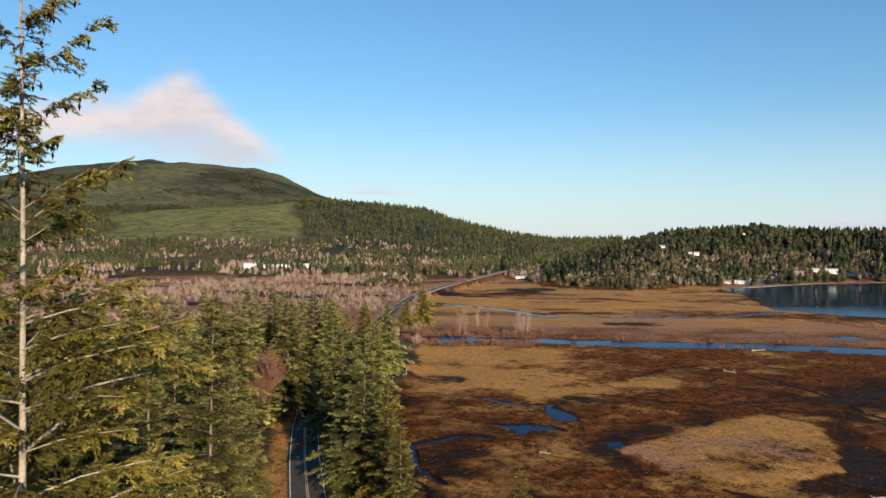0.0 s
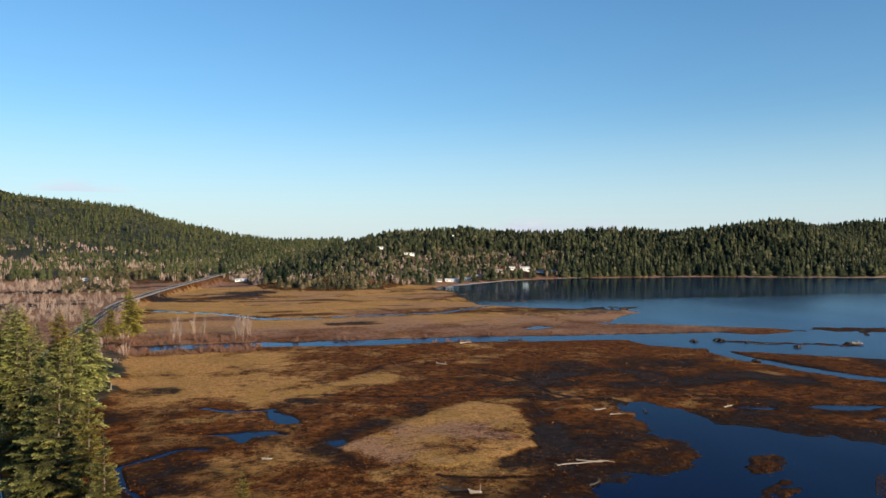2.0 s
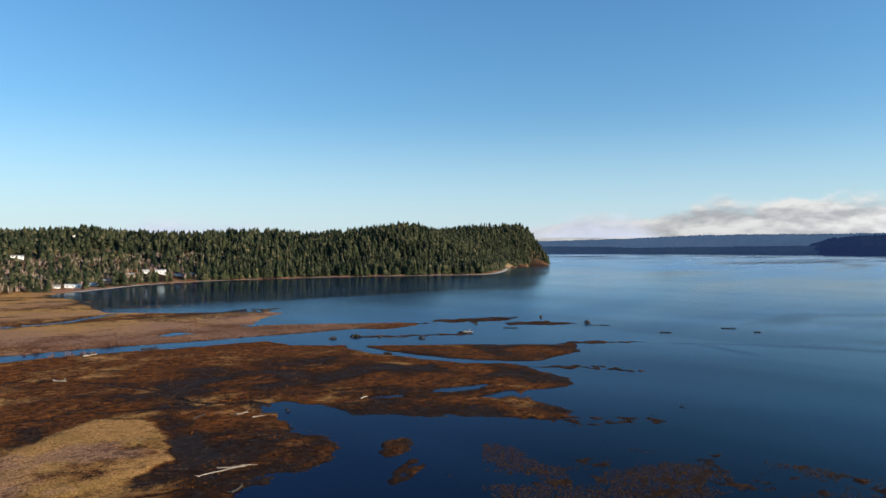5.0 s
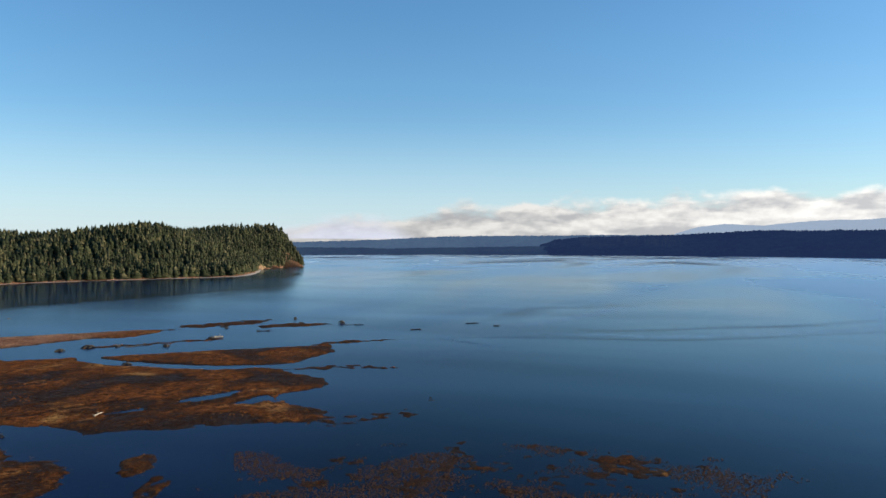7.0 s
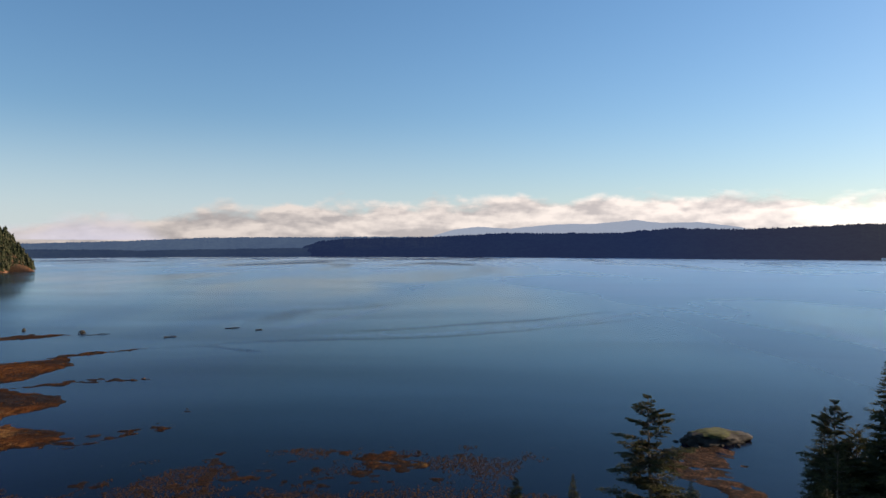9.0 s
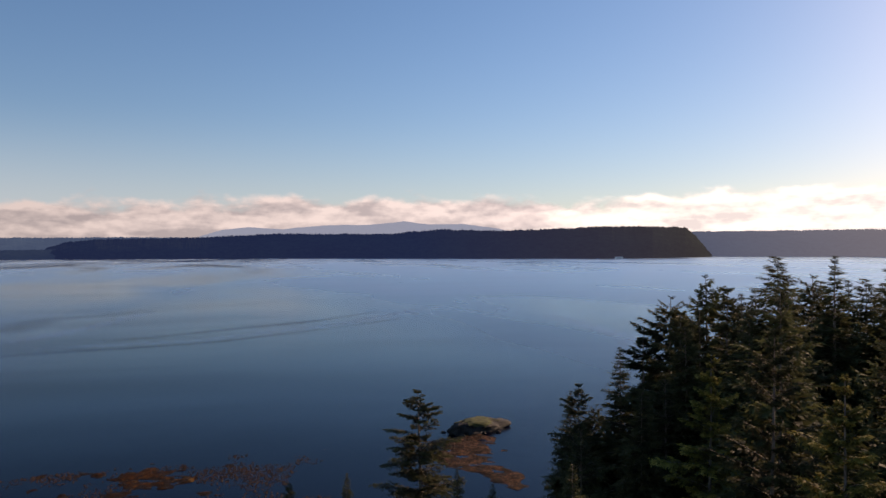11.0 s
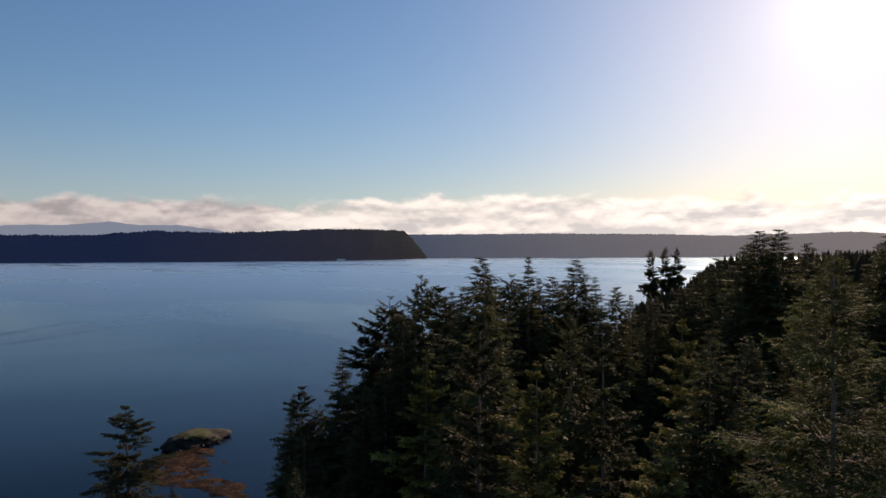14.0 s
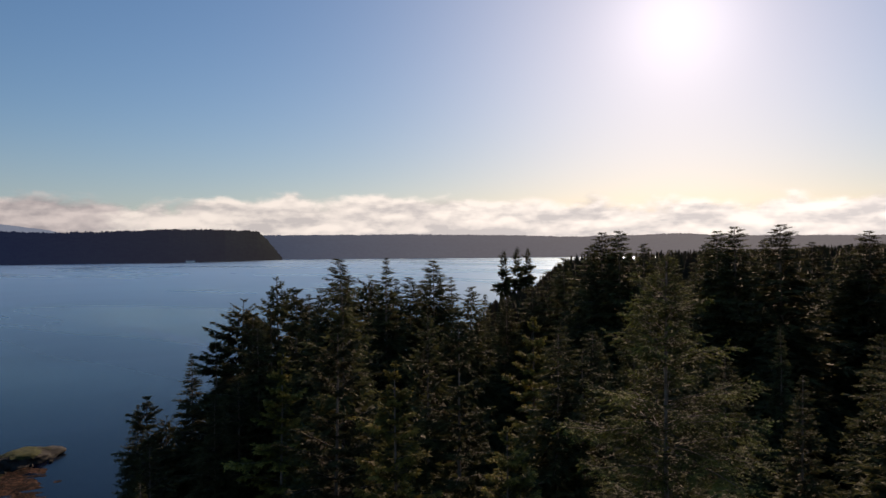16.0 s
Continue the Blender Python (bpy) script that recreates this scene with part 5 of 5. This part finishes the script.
pts, rng = scatter(4400, -40, 20, 850, 1900, 64, lambda x, y, h, az, r, p, g: (h > 1.6) & (p < 0.3) & (road_near(x, y)[0] > 10) & (fbm(x, y, 110, 3, 65) > 0.0))
scrub("far_bare_woods", "leafless grey woods at the foot of the hill", pts, rng.uniform(6, 14, len(pts)), 0.3, TWIG, 66, 12, 0.45)
pts, rng = scatter(6000, -6, 26, 350, 420, 67, lambda x, y, h, az, r, p, g: (h > 0.25) & (to_line(x, y, RIVER) > 9) & (to_line(x, y, RIVER) < np.where(x > 55, 16, 45)) & ((y > 340) | (x < 60)) & (fbm(x, y, 14, 3, 68) > np.where(x > 50, 0.3, -0.2)) & ((x < 50) | (y > 366 - 0.25 * (x - 50))))
scrub("river_scrub", "russet leafless brush along the river bank", pts, rng.uniform(1.2, 3.6, len(pts)), 0.5, TWIG_RED, 69, 16, 0.10)
pts, rng = scatter(2400, 6, 34, 862, 1250, 71, lambda x, y, h, az, r, p, g: (h > 1.5) & (h < 34))
scrub("shore_bare_woods", "leafless woods among the shore houses", pts, rng.uniform(5, 13, len(pts)), 0.45, TWIG, 72, 16, 0.5)


# ---- houses ----
def house(x, y, w, d, hgt, turn, wall, roof, label, z=None, pitch=0.35, windows=3):
    g = ground_z(x, y) if z is None else z
    ob = tagged(new("house"), label, "house")
    ob.location, ob.rotation_euler = (x, y, g), (0, 0, radians(turn))
    bm = bmesh.new()
    box_bm(bm, -w / 2, -d / 2, -2.0, w / 2, d / 2, hgt, 0.06)
    part("wall", bm_mesh("wall", bm, wall), ob)
    rise, o = pitch * d / 2, 0.5
    v = [(-w / 2 - o, -d / 2 - o, hgt - 0.1), (w / 2 + o, -d / 2 - o, hgt - 0.1), (w / 2 + o, d / 2 + o, hgt - 0.1), (-w / 2 - o, d / 2 + o, hgt - 0.1), (-w / 2 - o, 0, hgt + rise), (w / 2 + o, 0, hgt + rise)]
    v += [(a, b, c + 0.25) for a, b, c in v]
    f = [(6, 7, 11, 10), (8, 9, 10, 11), (0, 4, 5, 1), (2, 5, 4, 3), (0, 1, 7, 6), (2, 3, 9, 8), (1, 5, 11, 7), (5, 2, 8, 11), (0, 6, 10, 4), (4, 10, 9, 3)]
    part("roof", mesh_of("roof", v, f, roof), ob)
    for s in (-1, 1):
        for k in range(windows):
            cx = -w / 2 + w * (k + 0.5) / windows
            bm = bmesh.new()
            box_bm(bm, cx - 0.8, s * d / 2 - 0.06, 1.0, cx + 0.8, s * d / 2 + 0.06, min(2.2, hgt - 0.3), 0.03)
            part("window", bm_mesh("window", bm, GLASS), ob, "dark window pane")
    return ob


for az, r, w, d, h, turn, wall, roof, lab in HOUSES:
    p = bearing(az, r)
    house(p.x, p.y, w * 0.7, d * 0.75, h * 0.7, turn, wall, roof, lab)
p = bearing(119.5, 3600)
house(p.x, p.y, 40, 14, 6, -118, WALL_W, ROOF_W, "pale lodge on the far shore", z=1.0)

# beach and sand bluff of the headland
coast = smooth_line([(*q, 0.45) for q in HEADLAND[:9]], 10)
tagged(new("beach", mesh_of("beach", *ribbon(coast, 6.0, 0.0, -5.0), BEACH)), "narrow pale shingle beach below the firs", "beach", kind="structure")


def bluff_mesh():
    V, F, n, m = [], [], 26, 7
    for i in range(n):
        u = i / (n - 1)
        c = Vector((1330 + 105 * u, 934 + 52 * u, 0))
        hgt = 11 * math.sin(math.pi * min(1, max(0, u))) ** 0.5 + 2 * noise.noise((u * 9, 0, 0))
        for j in range(m):
            f = j / (m - 1)
            k = 2.5 * noise.noise((u * 14, f * 3, 1))
            V.append((c.x - 0.45 * (f * 9 + k) , c.y + 0.9 * (f * 9 + k) - 4, 0.3 + hgt * f))
    for i in range(n - 1):
        for j in range(m - 1):
            F.append((i * m + j, (i + 1) * m + j, (i + 1) * m + j + 1, i * m + j + 1))
    return mesh_of("sand_bluff", V, F, simple("ochre_sand_bluff", (0.17, 0.105, 0.055), (0.30, 0.20, 0.115), 0.08, 0.95, 0.5))


tagged(new("sand_bluff", bluff_mesh()), "bare ochre sand bluff at the headland's tip", "bluff", kind="structure")


# ---- roadside ----
def utility_pole(x, y, hgt, turn):
    ob = tagged(new("utility_pole"), "weathered wooden utility pole with a grey transformer", "pole")
    ob.location, ob.rotation_euler = (x, y, ground_z(x, y)), (0, 0, radians(turn))
    part("pole", mesh_of("pole", *tube([(0, 0, -0.5), (0, 0, hgt * 0.5), (0.03, 0, hgt)], (0.18, 0.15, 0.12), 10), POLE, True), ob)
    bm = bmesh.new()
    arm = part("crossarm", bm_mesh("crossarm", box_bm(bm, -1.1, -0.2, hgt - 0.9, 1.1, -0.08, hgt - 0.76, 0.01), POLE), ob)
    part("transformer", mesh_of("transformer", *tube([(0.35, 0, hgt - 5.6), (0.35, 0, hgt - 5.5), (0.35, 0, hgt - 4.6), (0.35, 0, hgt - 4.5)], (0.18, 0.26, 0.26, 0.15), 12), STEEL, True), ob, "grey steel transformer can")
    for sx in (-0.95, 0.0, 0.95):
        part("insulator", mesh_of("insulator", *tube([(sx, -0.14, hgt - 0.76), (sx, -0.14, hgt - 0.68), (sx, -0.14, hgt - 0.56)], (0.03, 0.06, 0.03), 8), STEEL, True), arm)


utility_pole(-45.5, 211, 10.5, 12)
rail = tagged(new("guardrail"), "pale steel guardrail along the causeway road", "guardrail")
line = np.array([q for q in ROAD_LINE if q[1] > 640])
d_ = np.gradient(line[:, :2], axis=0)
d_ /= np.linalg.norm(d_, axis=1, keepdims=True)
side = line[:, :2] + np.stack([d_[:, 1], -d_[:, 0]], 1) * 4.4
n_ = len(line)
v_ = np.concatenate([np.column_stack([side, line[:, 2] + q]) for q in (0.45, 0.62, 0.80)] + [np.column_stack([side + 0.06, line[:, 2] + q]) for q in (0.45, 0.62, 0.80)])
f_ = [(k * n_ + i, k * n_ + i + 1, (k + 1) * n_ + i + 1, (k + 1) * n_ + i) for k in (0, 1, 3, 4) for i in range(n_ - 1)]
part("beam", mesh_of("beam", v_, f_, STEEL), rail)
bm = bmesh.new()
post_me = bm_mesh("post", box_bm(bm, -0.08, -0.08, -0.6, 0.08, 0.08, 0.82, 0.01), POLE)
for i in range(0, n_, 2):
    part("post", post_me, rail).location = (side[i, 0] + 0.15, side[i, 1], line[i, 2])


# ---- driftwood, stumps, rock ----
def log_thing(x, y, length, rad, turn, material, label, tilt=3.0, z=None, stub=True, name="driftwood_log"):
    g = random.Random(int(x * 7 + y * 13))
    ob = tagged(new(name), label, "log")
    ob.location = (x, y, (max(ground_z(x, y), -0.05) if z is None else z) + rad * 0.7)
    ob.rotation_euler = (0, radians(-tilt), radians(turn))
    pts = [(length * (k / 7 - 0.5), 0.03 * length * math.sin(k * 1.1 + x), 0.01 * length * math.sin(k * 1.7)) for k in range(8)]
    part("trunk", mesh_of("trunk", *tube(pts, [rad * (1.15 - 0.09 * k) * g.uniform(0.9, 1.1) for k in range(7)] + [rad * 0.2], 9), material, True), ob)
    if stub:
        for k in range(5):
            w = g.uniform(0, 6.28)
            e = Vector((-length * 0.5 - g.uniform(0.1, 0.5), math.cos(w) * rad * 2.6, math.sin(w) * rad * 2.6))
            part("root", mesh_of("root", *tube([(-length * 0.46, 0, 0), (-length * 0.49, e.y * 0.5, e.z * 0.5), e], (rad * 0.6, rad * 0.35, rad * 0.08), 5), material, True), ob)
        for k in range(2):
            t = g.uniform(-0.1, 0.35)
            part("limb", mesh_of("limb", *tube([(length * t, 0, 0), (length * (t + 0.08), g.uniform(-1, 1) * rad * 3, rad * 3)], (rad * 0.35, rad * 0.1), 5), material, True), ob)


for x, y, L, rad, turn, m, lab in ((93, 143.5, 12.5, 0.22, -14, DRIFT, "long bleached drift log lying on the marsh"), (58, 137.5, 7, 0.4, -48, SNAG, "dark drift log with a pale root end"), (61.5, 134.5, 2.6, 0.42, -30, DRIFT, "pale drift log stub on the marsh"),
                                   (113.5, 283.5, 5, 0.4, -50, DRIFT, "pale drift log in the marsh grass"), (148.5, 338, 7, 0.35, 8, DRIFT, "pale drift log on the river bank"), (179, 341, 8, 0.45, -35, SNAG, "dark snag lying in the river"),
                                   (25, 173.5, 2.4, 0.3, -30, DRIFT, "small pale root wad on the marsh"), (128, 187.5, 4, 0.25, -10, DRIFT, "pale drift log near the inlet"), (117, 194, 6, 0.22, 20, SNAG, "dark log on the mud"),
                                   (168, 176.5, 4.5, 0.25, 12, DRIFT, "bleached drift log on the spit"), (97, 144, 9, 0.16, -30, DRIFT, "thin bleached drift pole"), (129.5, 181.5, 4, 0.22, -20, DRIFT, "pale drift log near the inlet"),
                                   (292, 281, 12, 0.3, -25, SNAG, "dark drift log on the bar"), (338, 265, 5, 0.5, -40, DRIFT, "pale drift log on the bar"), (287, 288, 4, 0.4, 10, SNAG, "dark snag on the bar"), (414, 175, 7, 0.35, -60, SNAG, "dark log awash in the bay"),
                                   (461, 154, 9, 0.35, -65, SNAG, "dark log awash in the bay"), (452, 134, 4, 0.35, -60, SNAG, "dark log awash in the bay"), (424, 224, 14, 0.25, -62, SNAG, "thin dark log awash in the bay"), (372, 258, 9, 0.3, -55, SNAG, "dark log awash in the bay"),
                                   (141, 183, 5, 0.3, 60, SNAG, "dark log at the inlet"), (88, 131, 5, 0.3, 25, SNAG, "dark log on the shore mud")):
    log_thing(x, y, L, rad, turn, m, lab, tilt=random.Random(int(x)).uniform(0, 4))


def stump(x, y, hgt, rad, label):
    g = random.Random(int(x + y))
    ob = tagged(new("stump"), label, "stump")
    ob.location = (x, y, max(ground_z(x, y), -0.15) - 0.1)
    part("trunk", mesh_of("trunk", *tube([(0, 0, -0.3), (0.05, 0, hgt * 0.4), (0.1, 0.05, hgt * 0.9), (0.12, 0.05, hgt)], (rad * 1.3, rad, rad * 0.9, rad * 0.3), 10), SNAG, True), ob)
    for k in range(6):
        w = k * 1.05 + g.uniform(-0.3, 0.3)
        q = rad * g.uniform(2.0, 3.2)
        part("root", mesh_of("root", *tube([(0, 0, hgt * 0.5), (math.cos(w) * q * 0.6, math.sin(w) * q * 0.6, hgt * g.uniform(0.35, 0.7)), (math.cos(w) * q, math.sin(w) * q, g.uniform(-0.1, 0.5) * hgt)], (rad * 0.6, rad * 0.4, rad * 0.1), 5), SNAG, True), ob)


for x, y, hgt, rad in ((264, 302, 1.6, 1.0), (278, 299, 1.8, 1.4), (330, 264, 1.6, 1.0), (297, 266, 1.5, 0.9), (245, 241, 1.3, 0.9), (376, 289, 1.4, 0.8), (441, 280, 2.0, 0.7), (429, 236, 2.3, 1.1), (385, 300, 1.2, 0.8)):
    stump(x, y, hgt, rad, "dark weathered stump with splayed roots in the shallows")

post = tagged(new("marsh_post"), "pale weathered post at the marsh edge", "post")
post.location = (-13.5, 267, ground_z(-13.5, 267))
part("post", mesh_of("post", *tube([(0, 0, -0.4), (0.02, 0, 1.2), (0.05, 0, 2.4)], (0.22, 0.2, 0.16), 10), DRIFT, True), post)


def lump(name, rx, ry, rz, seed, material, cuts=4, rough=0.25):
    bm = bmesh.new()
    bmesh.ops.create_icosphere(bm, subdivisions=cuts, radius=1.0)
    for v in bm.verts:
        k = 1 + rough * noise.fractal(v.co * 1.6 + Vector((seed, 0, 0)), 1.0, 2.0, 5) + 0.12 * noise.noise(v.co * 5 + Vector((0, seed, 0)))
        v.co = Vector((v.co.x * rx * k, v.co.y * ry * k, v.co.z * rz * k))
    return bm_mesh(name, bm, material)


def islet(name, lift, low, material, seed=3):
    """A low rock with a flat back; lift sets a skin over the parts above low."""
    bm = bmesh.new()
    bmesh.ops.create_icosphere(bm, subdivisions=5, radius=1.0)
    for v in bm.verts:
        k = 1 + 0.22 * noise.fractal(v.co * 1.5 + Vector((seed, 0, 0)), 1.0, 2.0, 5) + 0.06 * noise.noise(v.co * 7)
        z = v.co.z * k
        z = z if z < 0.55 else 0.55 + (z - 0.55) * 0.45
        ledge = 0.10 * noise.noise(Vector((v.co.x * 4, v.co.y * 4, z * 9)))
        v.co = Vector((v.co.x * 11.0 * (k + ledge), v.co.y * 5.2 * (k + ledge), z * 4.3 * (1.0 + 0.28 * v.co.x)))
    if lift:
        for v in bm.verts:
            v.co.z += lift + 0.16 * noise.noise(v.co * 1.3)
        bmesh.ops.delete(bm, geom=[v for v in bm.verts if v.co.z < low + 0.6 * noise.noise(v.co * 0.5) or abs(v.co.x - 0.5) > 6.5 + 1.5 * noise.noise(v.co * 0.7)], context="VERTS")
    return bm_mesh(name, bm, material, True)


rock = tagged(new("shore_rock"), "dark rock islet with a mossy green top", "rock")
rock.location, rock.rotation_euler = (197, -66.0, -0.4), (0, 0, radians(118))
part("rock_body", islet("rock_body", 0.0, 0.0, ROCK), rock)
part("moss_cap", islet("moss_cap", 0.10, 2.2, MOSS), rock, "green mossy turf")
g = random.Random(9)
for k in range(9):
    w = g.uniform(0, 6.28)
    b_ = part("boulder", lump("boulder", g.uniform(0.5, 1.4), g.uniform(0.5, 1.2), g.uniform(0.4, 0.8), k, ROCK, 2, 0.3), rock)
    b_.location = (11.5 * math.cos(w) * g.uniform(0.9, 1.2), 5.6 * math.sin(w) * g.uniform(0.9, 1.25), 0.4)

# rockweed and cobbles bared by the tide, along the edges of the spits
pts, rng = scatter(70000, 30, 68, 138, 300, 81, lambda x, y, h, az, r, p, g: (h > -0.12) & (h < 0.28) & (-signed(x, y, BAY) < 45) & (y < 195) & (x > 84) & (fbm(x, y, 12, 3, 82) > -0.35))


def tussocks(name, label, places, size, material, seed):
    g = np.random.default_rng(seed)
    n, s = len(places), 5
    w = np.arange(s) * 2 * math.pi / s + g.uniform(0, 6, (n, 1))
    q = size[:, None] * g.uniform(0.7, 1.3, (n, s))
    ring = places[:, None, :] + np.stack([q * np.cos(w), q * np.sin(w), np.full((n, s), -0.12)], -1)
    top = places[:, None, :] + np.stack([g.normal(0, 0.15, (n, 1)) * size[:, None], g.normal(0, 0.15, (n, 1)) * size[:, None], size[:, None] * g.uniform(0.45, 0.9, (n, 1))], -1)
    v = np.concatenate([top, ring], 1).reshape(-1, 3)
    b = np.arange(n) * (s + 1)
    f = np.concatenate([np.stack([b, b + 1 + k, b + 1 + (k + 1) % s], 1) for k in range(s)])
    tagged(new(name, mesh_of(name, v, f, material)), label, "seaweed", kind="stuff")


tussocks("rockweed_beds", "rust brown rockweed clumps bared by the tide", pts, rng.uniform(0.22, 0.55, len(pts)), WEED, 83)
pts, rng = scatter(46000, 53, 97, 134, 190, 84, lambda x, y, h, az, r, p, g: (h < 0.1) & (h > -1.3) & (fbm(x, y, 16, 4, 85) + 0.5 * (g.random(len(x)) - 0.5) + 0.3 * step(165, 140, r) + 0.35 * step(45, 10, to_line(x, y, [(124, 95), (150, 62), (172, 18)])) > 0.36))
pts[:, 2] = -0.07
tussocks("sunken_rockweed", "dark brown rockweed awash in the shallows", pts, rng.uniform(0.14, 0.45, len(pts)), WEED_WET, 86)


# ---- grass of the marsh ----
def grass(name, label, places, height, width, material, seed, blades=3):
    """Tufts: fans of leaning blades."""
    g = np.random.default_rng(seed)
    n = len(places)
    ph = g.uniform(0, 6.28, (n, blades))
    w, hgt = width[:, None] * g.uniform(0.5, 1.0, (n, blades)), height[:, None] * g.uniform(0.6, 1.1, (n, blades))
    d = np.stack([np.cos(ph), np.sin(ph), 0 * ph], -1)
    base = places[:, None, :] + g.normal(0, 0.3, (n, blades, 3)) * width[:, None, None] * [1, 1, 0]
    lean = g.normal(0, 0.3, (n, blades, 3)) * hgt[..., None] * [1, 1, 0]
    v = np.stack([base - d * w[..., None], base + d * w[..., None], base + lean + d * w[..., None] * 0.5 + np.array([0, 0, 1.0]) * hgt[..., None], base + lean - d * w[..., None] * 0.6 + np.array([0, 0, 0.8]) * hgt[..., None]], 2).reshape(-1, 3)
    i = np.arange(n * blades) * 4
    f = np.concatenate([np.stack([i, i + 1, i + 2], 1), np.stack([i, i + 2, i + 3], 1)])
    tagged(new(name, mesh_of(name, v, f, material)), label, "grass", kind="stuff")


STRAW = foliage("dry_straw_grass", (0.31, 0.150, 0.052), (0.52, 0.295, 0.110), (0.60, 0.37, 0.155), 0.08, 0.15)
SEDGE = foliage("rust_brown_sedge", (0.06, 0.022, 0.006), (0.20, 0.075, 0.016), (0.36, 0.16, 0.036), 0.08, 0.15)
pts, rng = scatter(170000, -6, 62, 138, 400, 91, lambda x, y, h, az, r, p, g: (h > 0.28) & (h < 1.6) & (COVER["now"][:, 0] + 0.25 * (g.random(len(x)) - 0.5) > 0.55))
grass("straw_grass", "pale dry marsh grass", pts, rng.uniform(0.18, 0.42, len(pts)), rng.uniform(0.15, 0.4, len(pts)), STRAW, 92, 2)
pts, rng = scatter(140000, -6, 66, 138, 420, 93, lambda x, y, h, az, r, p, g: (h > 0.22) & (h < 1.6) & (COVER["now"][:, 0] < 0.5) & (fbm(x, y, 6, 3, 94) + 0.4 * (g.random(len(x)) - 0.5) > 0.05))
grass("rust_sedge", "rust brown marsh sedge", pts, rng.uniform(0.2, 0.5, len(pts)), rng.uniform(0.2, 0.5, len(pts)), SEDGE, 95)


# ---- current lines on the bay ----
def current_material(name, colour, rough, most):
    """A soft-edged current line; its paler or darker sheen is painted into the gloss colour."""
    m, node, links, bsdf = graph(name)
    pos = node("NewGeometry").outputs["Position"]
    gloss = node("BsdfGlossy", {"Color": rgb(colour), "Roughness": rough})
    edge = node("Attribute", attribute_name="edge").outputs["Fac"]
    soft = node("Math", {0: edge, 1: node("MapRange", {0: noise_of(node, 0.02, 4, 0.6, pos), 1: 0.3, 2: 0.6, 3: most * 0.45, 4: most}).outputs[0]}, operation="MULTIPLY").outputs[0]
    mx = node("MixShader", {0: soft, 1: node("BsdfTransparent").outputs[0], 2: gloss.outputs[0]})
    links.new(mx.outputs[0], m.node_tree.nodes["Material Output"].inputs["Surface"])
    return m


PALE_LINE, DARK_LINE = current_material("pale_sheen_current", (0.80, 0.90, 1.0), 0.4, 0.26), current_material("dark_sheen_current", (0.14, 0.19, 0.28), 0.3, 0.22)
CURRENTS = (([(365, 167), (377, 145), (394, 120), (406, 82), (421, 20), (449, -23), (487, -71), (559, -152)], 5.0, DARK_LINE), ([(422, 107), (427, 64), (438, 21), (468, -24), (496, -61), (569, -124), (631, -172)], 7.0, PALE_LINE),
            ([(443, 80), (460, 45), (493, -1), (526, -52), (597, -116)], 8.0, DARK_LINE), ([(477, 143), (539, 142), (596, 138), (616, 108), (665, 72)], 18.0, DARK_LINE), ([(450, 130), (488, 111), (559, 89), (652, 71)], 9.0, PALE_LINE),
            ([(377, 145), (370, 129), (354, 101)], 4.0, DARK_LINE),
            ([(524, -231), (446, -224), (388, -218), (326, -197)], 10.0, PALE_LINE))
for k, (pts_, half, mat_) in enumerate(CURRENTS):
    line_ = smooth_line([(*q, 0.02 + 0.006 * k) for q in pts_], 10)
    n_ = len(line_)
    across = (-1.0, -0.6, -0.2, 0.2, 0.6, 1.0)
    strips = [ribbon(line_, 0.0, 0.0, half * a)[0][:n_] for a in across]
    i_ = np.arange(len(across) * n_).reshape(len(across), n_)
    quads = np.stack([i_[:-1, :-1], i_[1:, :-1], i_[1:, 1:], i_[:-1, 1:]], -1).reshape(-1, 4)
    me = mesh_of("water_current", np.concatenate(strips), quads, mat_)
    ends = np.sin(np.pi * np.arange(n_) / (n_ - 1)) ** 0.6
    me.attributes.new("edge", "FLOAT", "POINT").data.foreach_set("value", np.concatenate([(1 - a * a) * ends for a in across]).astype(np.float32))
    tagged(new("water_current", me), "soft current line drawn across the calm bay", "current line", kind="structure")
